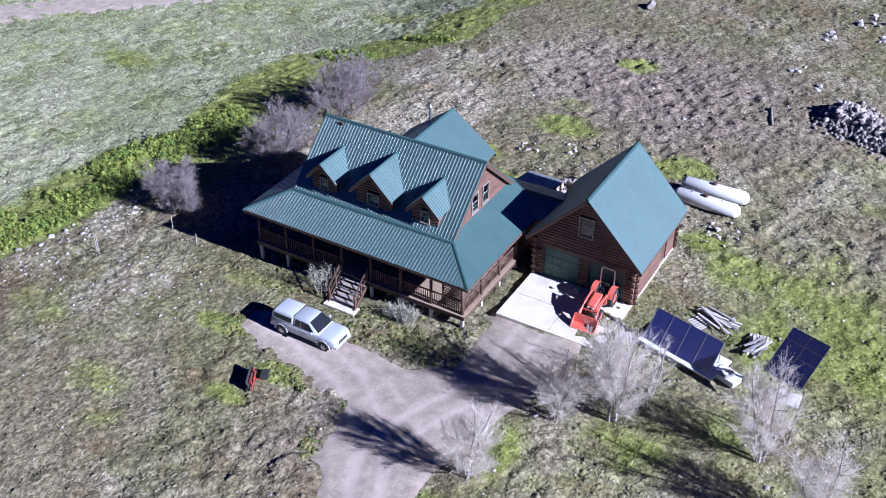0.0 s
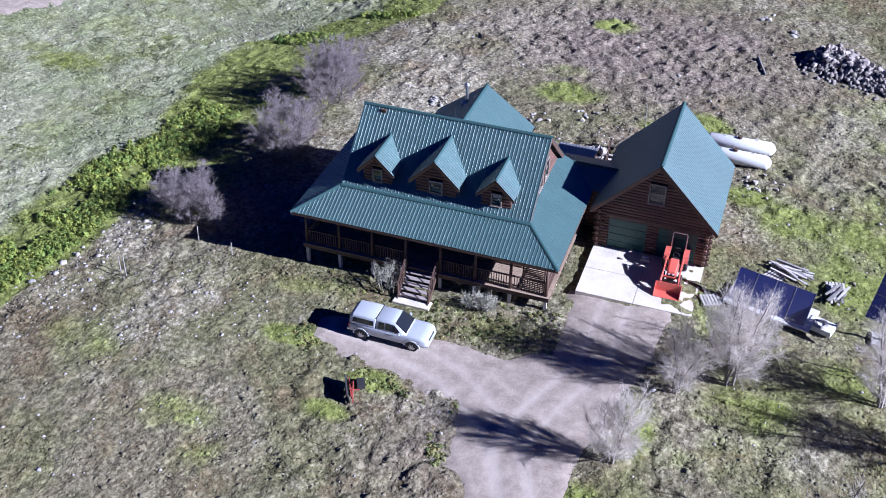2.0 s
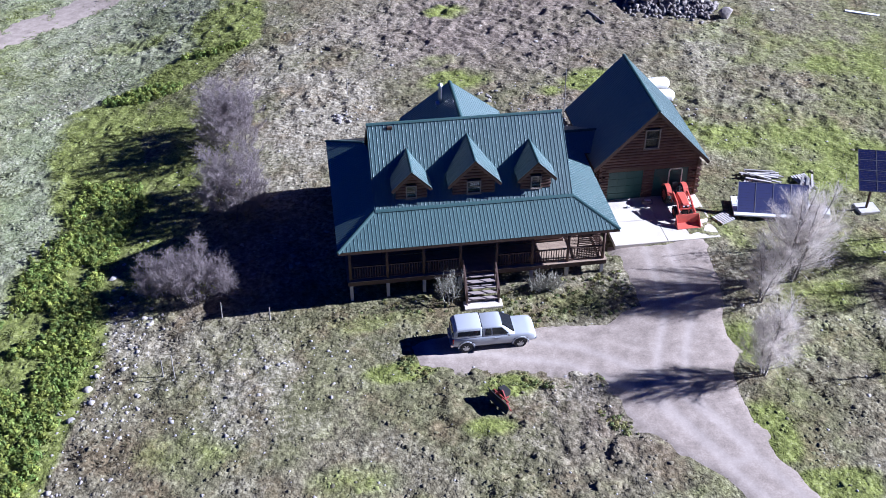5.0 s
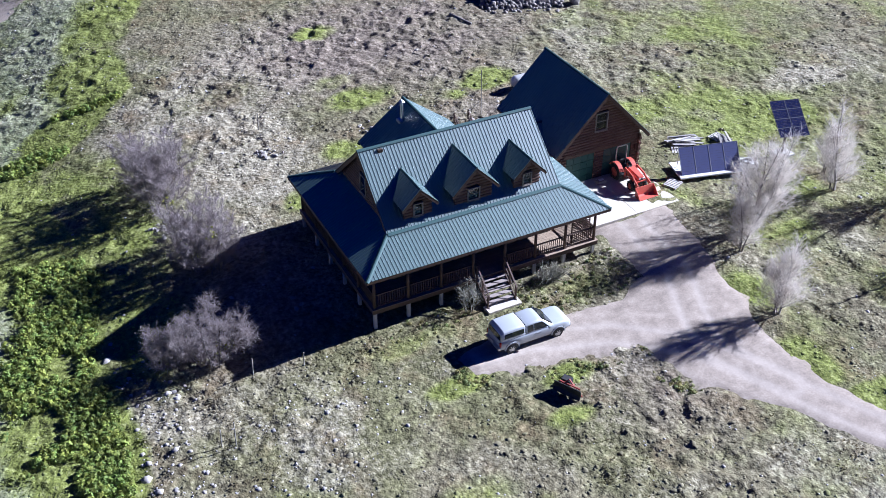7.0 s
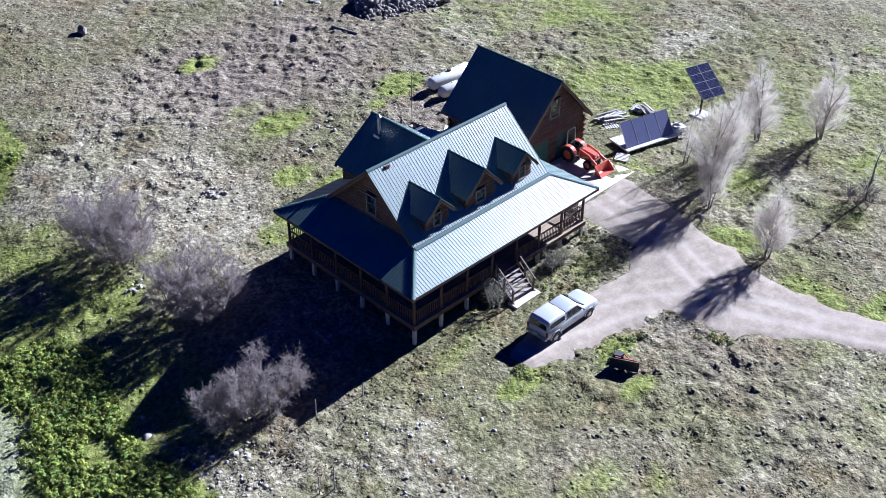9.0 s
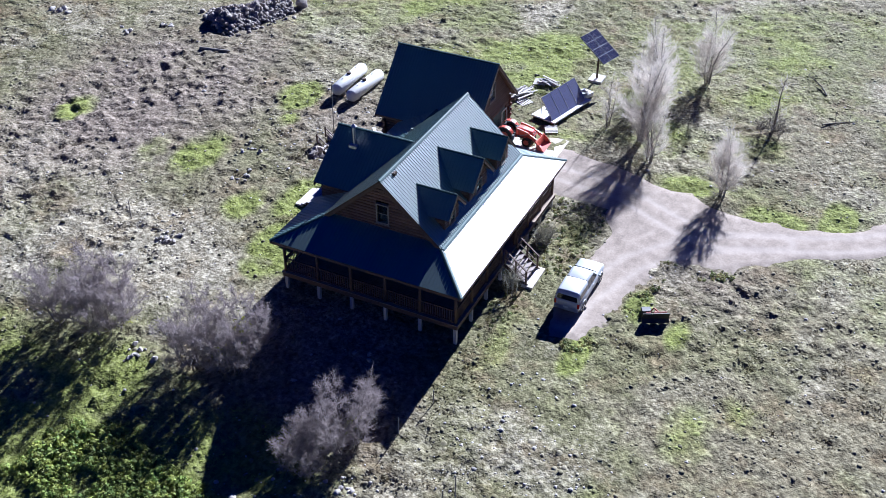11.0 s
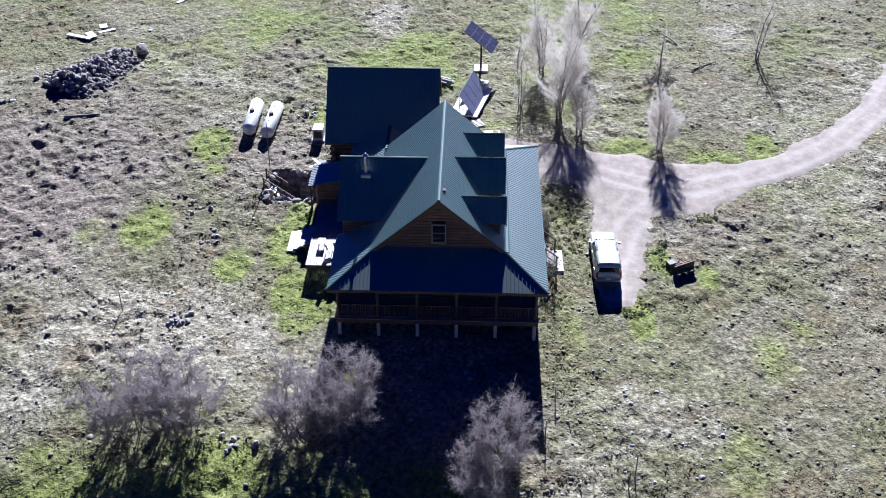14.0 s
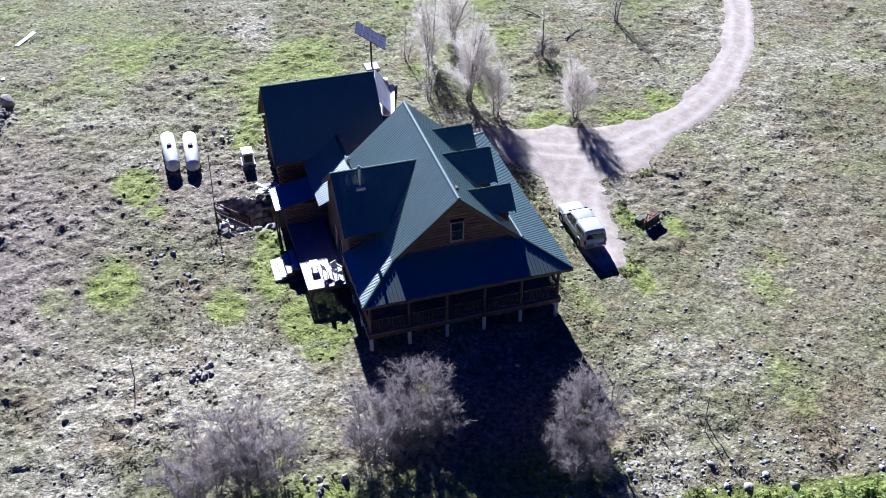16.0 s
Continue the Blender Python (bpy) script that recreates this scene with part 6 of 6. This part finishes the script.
def blades(name, x, y, r, high, wide, lean, tint, per, mat):
    """Tufts of bent blades, per of them to a tuft, in one mesh."""
    n = len(x)
    z = ground_z(x, y) - 0.03
    X, Y, Z = (np.repeat(v, per) for v in (x, y, z))
    H, W, T = np.repeat(high, per), np.repeat(wide, per), np.repeat(tint, per, 0)
    m = n * per
    az = r.uniform(0, 2 * math.pi, m)
    off = np.abs(r.normal(0, 1, m)) * 0.45
    bx, by = X + np.cos(az) * off * W, Y + np.sin(az) * off * W
    tilt = lean * r.uniform(0.4, 1.4, m)
    hh = H * r.uniform(0.6, 1.25, m)
    tx, ty, tz = bx + np.cos(az) * tilt * hh, by + np.sin(az) * tilt * hh, Z + hh
    side = az + math.pi / 2 + r.normal(0, 0.5, m)
    bw = W * r.uniform(0.08, 0.16, m)
    co = np.stack([np.stack([bx - np.cos(side) * bw, by - np.sin(side) * bw, Z], -1), np.stack([bx + np.cos(side) * bw, by + np.sin(side) * bw, Z], -1), np.stack([tx, ty, tz], -1)], 1).reshape(-1, 3)
    T = T * r.uniform(0.8, 1.2, (m, 1))
    return raw_mesh(name, co, np.arange(3 * m).reshape(m, 3), mat, np.repeat(T, 3, 0))


def pasture_tint(x, y, r, loose=1.0):
    """The colour that growth takes from the ground it stands on; loose sets how far single plants stray from it."""
    def over(c, colour, weight):
        w = np.clip(weight * (1 - loose) + (r.rand(len(x)) < weight) * loose, 0, 1)[:, None]
        return c * (1 - w) + np.array([colour]) * w
    gm, mm = green_mask(x, y), meadow_mask(x, y)
    c = over(np.array([[0.225, 0.198, 0.125]]), (0.19, 0.178, 0.092), olive_mask(x, y))
    c = over(c, (0.385, 0.345, 0.25), soft(pale_mask(x, y), 0.15, 0.85))
    c = over(c, (0.225, 0.186, 0.14), 0.85 * soil_mask(x, y))
    c = over(c, (0.28, 0.3, 0.17), 0.85 * mm)
    c = over(c, (0.46, 0.44, 0.33), 0.75 * mm * soft(fbm(x, y, 3.0, 44, 4), 0.48, 0.58))
    c = over(c, (0.255, 0.285, 0.075), 0.9 * soft(gm, 0.2, 0.75))
    c = over(c, (0.15, 0.145, 0.07), np.clip(1.4 - np.hypot((x - 13.2) / 5.5, (y + 1.9) / 2.2), 0, 1) * 0.75)
    return c * r.uniform(1 - 0.25 * loose - 0.07, 1 + 0.2 * loose + 0.05, (len(x), 1))


def mounds(name, x, y, r, radius, tall, tint, mat, sides=6):
    """Low uneven cushions, in one smooth mesh."""
    n = len(x)
    a = np.linspace(0, 2 * math.pi, sides, endpoint=False)[None] + r.uniform(0, 6.28, (n, 1))
    rings = []
    for k, up in ((1.0, -0.25), (0.74, 0.62)):
        rad = radius[:, None] * k * r.uniform(0.55, 1.35, (n, sides))
        rings.append(np.stack([x[:, None] + np.cos(a) * rad, y[:, None] + np.sin(a) * rad, np.broadcast_to((tall * up)[:, None], a.shape) * r.uniform(0.75, 1.25, (n, sides))], -1))
    top = np.stack([x + r.normal(0, 0.15, n) * radius, y + r.normal(0, 0.15, n) * radius, tall], -1)[:, None]
    co = np.concatenate(rings + [top], 1)
    co[..., 2] += ground_z(x, y)[:, None]
    tri = []
    for k in range(sides):
        m = (k + 1) % sides
        tri += [(k, m, sides + m), (k, sides + m, sides + k), (sides + k, sides + m, 2 * sides)]
    step = 2 * sides + 1
    f = (np.arange(n) * step)[:, None, None] + np.array(tri)[None]
    me = raw_mesh(name, co.reshape(-1, 3), f.reshape(-1, 3), mat, np.repeat(tint, step, 0))
    me.polygons.foreach_set("use_smooth", np.ones(len(me.polygons), bool))
    return me


M_GRASS = tinted("grass_blades", 0.9, 0.7)
M_TUSSOCK = tinted("matted_tussock", 0.95, 0.12)
x, y, r = scatter(60000, 8, -52, 64, -44, 80)
thick = fbm(x, y, 2.2, 91, 3) + 0.25 * (fbm(x, y, 9.0, 14, 2) - 0.5)
few = 0.6 * soft(green_mask(x, y), 0.3, 0.8)
ok = r.rand(len(x)) < (0.1 + 0.75 * soft(thick, 0.42, 0.6)) * (1 - few)
x, y = x[ok], y[ok]
size = np.clip(0.12 * np.exp(r.normal(0, 0.3, len(x))), 0.06, 0.2)
tussocks = new("tussocks", mounds("tussocks", x, y, r, size, size * r.uniform(0.15, 0.34, len(x)), pasture_tint(x, y, r, 0.1) * 0.95, M_TUSSOCK))
tagged(tussocks, "low matted tussocks of straw and olive grass on dry ground", "grass", kind="stuff")
# low dark sage between the tussocks
x, y, r = scatter(7000, 9, -14, 64, -42, 80)
ok = r.rand(len(x)) < 0.12 + 0.5 * soft(fbm(x, y, 7.0, 12, 3), 0.45, 0.65) * (1 - 0.6 * (y < 0) * (x < 18))
x, y = x[ok], y[ok]
size = np.clip(0.1 * np.exp(r.normal(0, 0.35, len(x))), 0.05, 0.2)
sage = np.array([[0.165, 0.152, 0.095]]) * r.uniform(0.6, 1.5, (len(x), 1))
scrub = new("low_scrub", mounds("low_scrub", x, y, r, size, size * r.uniform(0.35, 0.7, len(x)), sage, M_TUSSOCK))
tagged(scrub, "small dark sage and weed clumps dotted over the pasture", "scrub", kind="stuff")
x, y, r = scatter(170000, 1, -54, 64, -45, 80)
gm, sm = green_mask(x, y), soil_mask(x, y)
keepers = (r.rand(len(x)) < 0.2 + 0.8 * (fbm(x, y, 1.3, 91, 3) > 0.5)) & (r.rand(len(x)) > 0.8 * sm)
x, y = x[keepers], y[keepers]
size = r.uniform(0.6, 1.5, len(x)) * (1 + 0.45 * meadow_mask(x, y)) * (1 + 0.6 * (fbm(x, y, 3.0, 33) > 0.55))
grass = new("grass", blades("grass", x, y, r, 0.032 * size, 0.3 * size, 2.6, pasture_tint(x, y, r, 0.4) * 1.15, 6, M_GRASS))
tagged(grass, "dry straw-coloured tussock grass mixed with green blades", "grass", kind="stuff")

# leafy green plants along the foot of the bank
M_LEAF = tinted("broad_leaves", 0.6, 0.35)
x, y, r = scatter(70000, 2, -34, 0, -20, 60)
w = bank_side(x, y)
along = (y > -16) & (y < 19)
patch = (np.hypot((x + 15) / 3.4, (y - 33) / 1.2) < 1) | (np.hypot((x + 9) / 5, (y - 38.5) / 0.9) < 0.6)
band = soft(w, 0.2, 1.2) * (1 - soft(w, 4.6, 6.6)) * along
ok = (r.rand(len(x)) < 0.9 * band * (fbm(x, y, 2.4, 55, 3) > 0.42)) | (patch & (r.rand(len(x)) < 0.7))
x, y = x[ok], y[ok]
tint = np.array([[0.235, 0.29, 0.062]]) * r.uniform(0.55, 1.35, (len(x), 1)) * (1 + np.array([[0.25, 0.1, 0.0]]) * r.uniform(-1, 1, (len(x), 1)))


def rosettes(name, x, y, r, radius, tall, tint, per, mat):
    """Domed clumps of short broad leaves, in one mesh."""
    n, m = len(x), len(x) * per
    X, Y, Z = (np.repeat(v, per) for v in (x, y, ground_z(x, y) - 0.02))
    R, H, T = np.repeat(radius, per), np.repeat(tall, per), np.repeat(tint, per, 0)
    az, up = r.uniform(0, 2 * math.pi, m), np.arccos(r.uniform(0.1, 1.0, m))
    out = np.stack([np.sin(up) * np.cos(az), np.sin(up) * np.sin(az), np.cos(up)], -1)
    c = np.stack([X, Y, Z], -1) + out * np.stack([R, R, H], -1) * r.uniform(0.8, 1.1, (m, 1))
    side = np.cross(out, r.normal(size=(m, 3)))
    side /= np.linalg.norm(side, axis=1, keepdims=True)
    tip = np.cross(side, out) + out * r.uniform(-0.1, 0.5, (m, 1))
    ln = (R * r.uniform(0.3, 0.55, m))[:, None]
    co = np.stack([c - tip * ln, c + side * ln * 0.5, c + tip * ln, c - side * ln * 0.5], 1).reshape(-1, 3)
    T = T * r.uniform(0.75, 1.25, (m, 1))
    return raw_mesh(name, co, np.arange(4 * m).reshape(m, 4), mat, np.repeat(T, 4, 0))


leafy = new("leafy_plants", rosettes("leafy_plants", x, y, r, r.uniform(0.16, 0.3, len(x)), r.uniform(0.25, 0.5, len(x)), tint, 22, M_LEAF))
tagged(leafy, "bright yellow-green broad leafy plants in a dense belt", "plants", kind="stuff")


# first yellow-green leaves inside the shrubs
for shrub, cx, cy, cz, n in ((bushes[2], 0.5, -0.5, 2.9, 60), (bushes[2], -0.9, 0.4, 1.2, 40), (bushes[0], 0.2, -1.3, 1.0, 30), (bushes[4], 0.7, -0.2, 0.8, 45)):
    r = np.random.RandomState(int(cz * 10) + n)
    c = np.stack([cx + r.normal(0, 0.3, n), cy + r.normal(0, 0.3, n), cz + r.normal(0, 0.35, n)], -1)
    u, w = r.normal(size=(n, 3)) * 0.06, r.normal(size=(n, 3)) * 0.06
    tint = np.array([[0.3, 0.32, 0.06]]) * r.uniform(0.6, 1.3, (n, 1))
    lf = new("leaves", raw_mesh("leaves", np.stack([c - u, c - w, c + u, c + w], 1).reshape(-1, 3), np.arange(4 * n).reshape(n, 4), M_LEAF, np.repeat(tint, 4, 0)))
    lf.parent = shrub
    lf["label"], lf["kind"] = "young yellow-green leaves", "stuff"

# knee-high weeds before the porch and along the edge of the drive
x, y, r = scatter(26000, 12, -2, 24, -13, 3)
bed = (np.abs(x - 13.6) < 4.2) & (y > -3.7) & (y < 0.4)
rim = road_depth(x, y)
edge = (rim > -1.3) & (rim < -0.1) & (x < 15) & (y < -5)
ok = r.rand(len(x)) < (0.12 * bed + 0.45 * edge * soft(fbm(x, y, 1.8, 66, 3), 0.42, 0.6) + 0.08 * ((x > 1) & (x < 7) & (y > -1.6) & (y < 0.3)))
x, y = x[ok], y[ok]
tint = np.array([[0.235, 0.245, 0.09]]) * r.uniform(0.6, 1.4, (len(x), 1)) * (1 + np.array([[0.3, 0.1, 0.15]]) * r.uniform(-1, 1, (len(x), 1)))
size = r.uniform(0.06, 0.16, len(x))
weeds = new("weeds", rosettes("weeds", x, y, r, size, size * r.uniform(0.5, 1.1, len(x)), tint, 26, M_LEAF))
tagged(weeds, "olive green weeds and sage along porch and drive edge", "weeds", kind="stuff")


def cobbles(name, x, y, z, s, r, mat, flat=0.55):
    """Small faceted stones of size s, in one mesh."""
    base = np.array([(1, 0, 0), (-1, 0, 0), (0, 1, 0), (0, -1, 0), (0, 0, 1), (0.6, 0.6, 0.45), (-0.6, 0.55, 0.5), (0.5, -0.65, 0.4), (-0.55, -0.6, 0.5)], float)
    tri = np.array([(0, 5, 4), (5, 2, 4), (2, 6, 4), (6, 1, 4), (1, 8, 4), (8, 3, 4), (3, 7, 4), (7, 0, 4), (0, 2, 5), (2, 1, 6), (1, 3, 8), (3, 0, 7)])
    a = r.uniform(0, 6.28, len(x))
    v = base[None] * (s[:, None, None]) * r.uniform(0.7, 1.3, (len(x), 9, 1))
    v[..., 2] *= flat
    c, d = np.cos(a)[:, None], np.sin(a)[:, None]
    co = np.stack([v[..., 0] * c - v[..., 1] * d + x[:, None], v[..., 0] * d + v[..., 1] * c + y[:, None], v[..., 2] + z[:, None]], -1)
    f = (np.arange(len(x)) * 9)[:, None, None] + tri[None]
    return raw_mesh(name, co.reshape(-1, 3), f.reshape(-1, 3), mat)


def pebbles(name, label, n, seed, area, size, mat, want, kind="stuff"):
    x, y, r = scatter(n, seed, *area)
    ok = r.rand(len(x)) < want(x, y)
    x, y = x[ok], y[ok]
    s = size * np.exp(r.normal(0, 0.45, len(x)))
    ob = new(name, cobbles(name, x, y, ground_z(x, y), s, r, mat))
    return tagged(ob, label, "stones", kind=kind)


M_PEBBLE = material("pale_pebbles", [(0.2, 0.19, 0.175), (0.34, 0.322, 0.3), (0.5, 0.48, 0.45)], 1.5, 5, 0.9, 0, 0.2, 20, 0.5, island=0.35)
pebbles("scattered_stones", "pale field stones strewn over the dry bank", 30000, 3, (-16, 48, -26, 60), 0.055, M_PEBBLE,
        lambda x, y: 0.05 + 0.3 * (np.abs(bank_side(x, y) + 1.5) < 1.6) * (y < 6) + 0.35 * ((np.hypot((x - 20) / 8, (y - 20) / 6) < 1)) + 0.25 * (np.hypot((x + 6) / 7, (y + 6) / 4) < 1))
pebbles("bank_stones", "pale rounded field stones lining the top of the bank", 16000, 6, (-20, -2, -20, 9), 0.085, M_FIELD,
        lambda x, y: 0.09 * (np.abs(bank_side(x, y) + 1.9) < 1.9) * (fbm(x, y, 2.6, 37, 3) > 0.46) + 0.006)

# rubble between the boulders of the heap
r = np.random.RandomState(77)
t, o = r.rand(1100) ** 0.9, np.clip(r.normal(0, 0.5, 1100), -1.25, 1.25)
w = 2.7 * (1 - 0.35 * t)
x, y = ax + (bx - ax) * t - (by - ay) / 8.1 * o * w, ay + (by - ay) * t + (bx - ax) / 8.1 * o * w
h = 1.25 * np.clip(1 - np.abs(o), 0, 1) * (1 - 0.35 * t) * np.minimum(1, 3 * t + 0.45)
rubble = new("rubble", cobbles("rubble", x, y, ground_z(x, y) + h * r.uniform(0.5, 1.0, 1100), r.uniform(0.1, 0.3, 1100), r, M_STONE, 0.9))
rubble.parent = pile
rubble["label"], rubble["kind"] = "smaller broken stones filling the heap", "stuff"
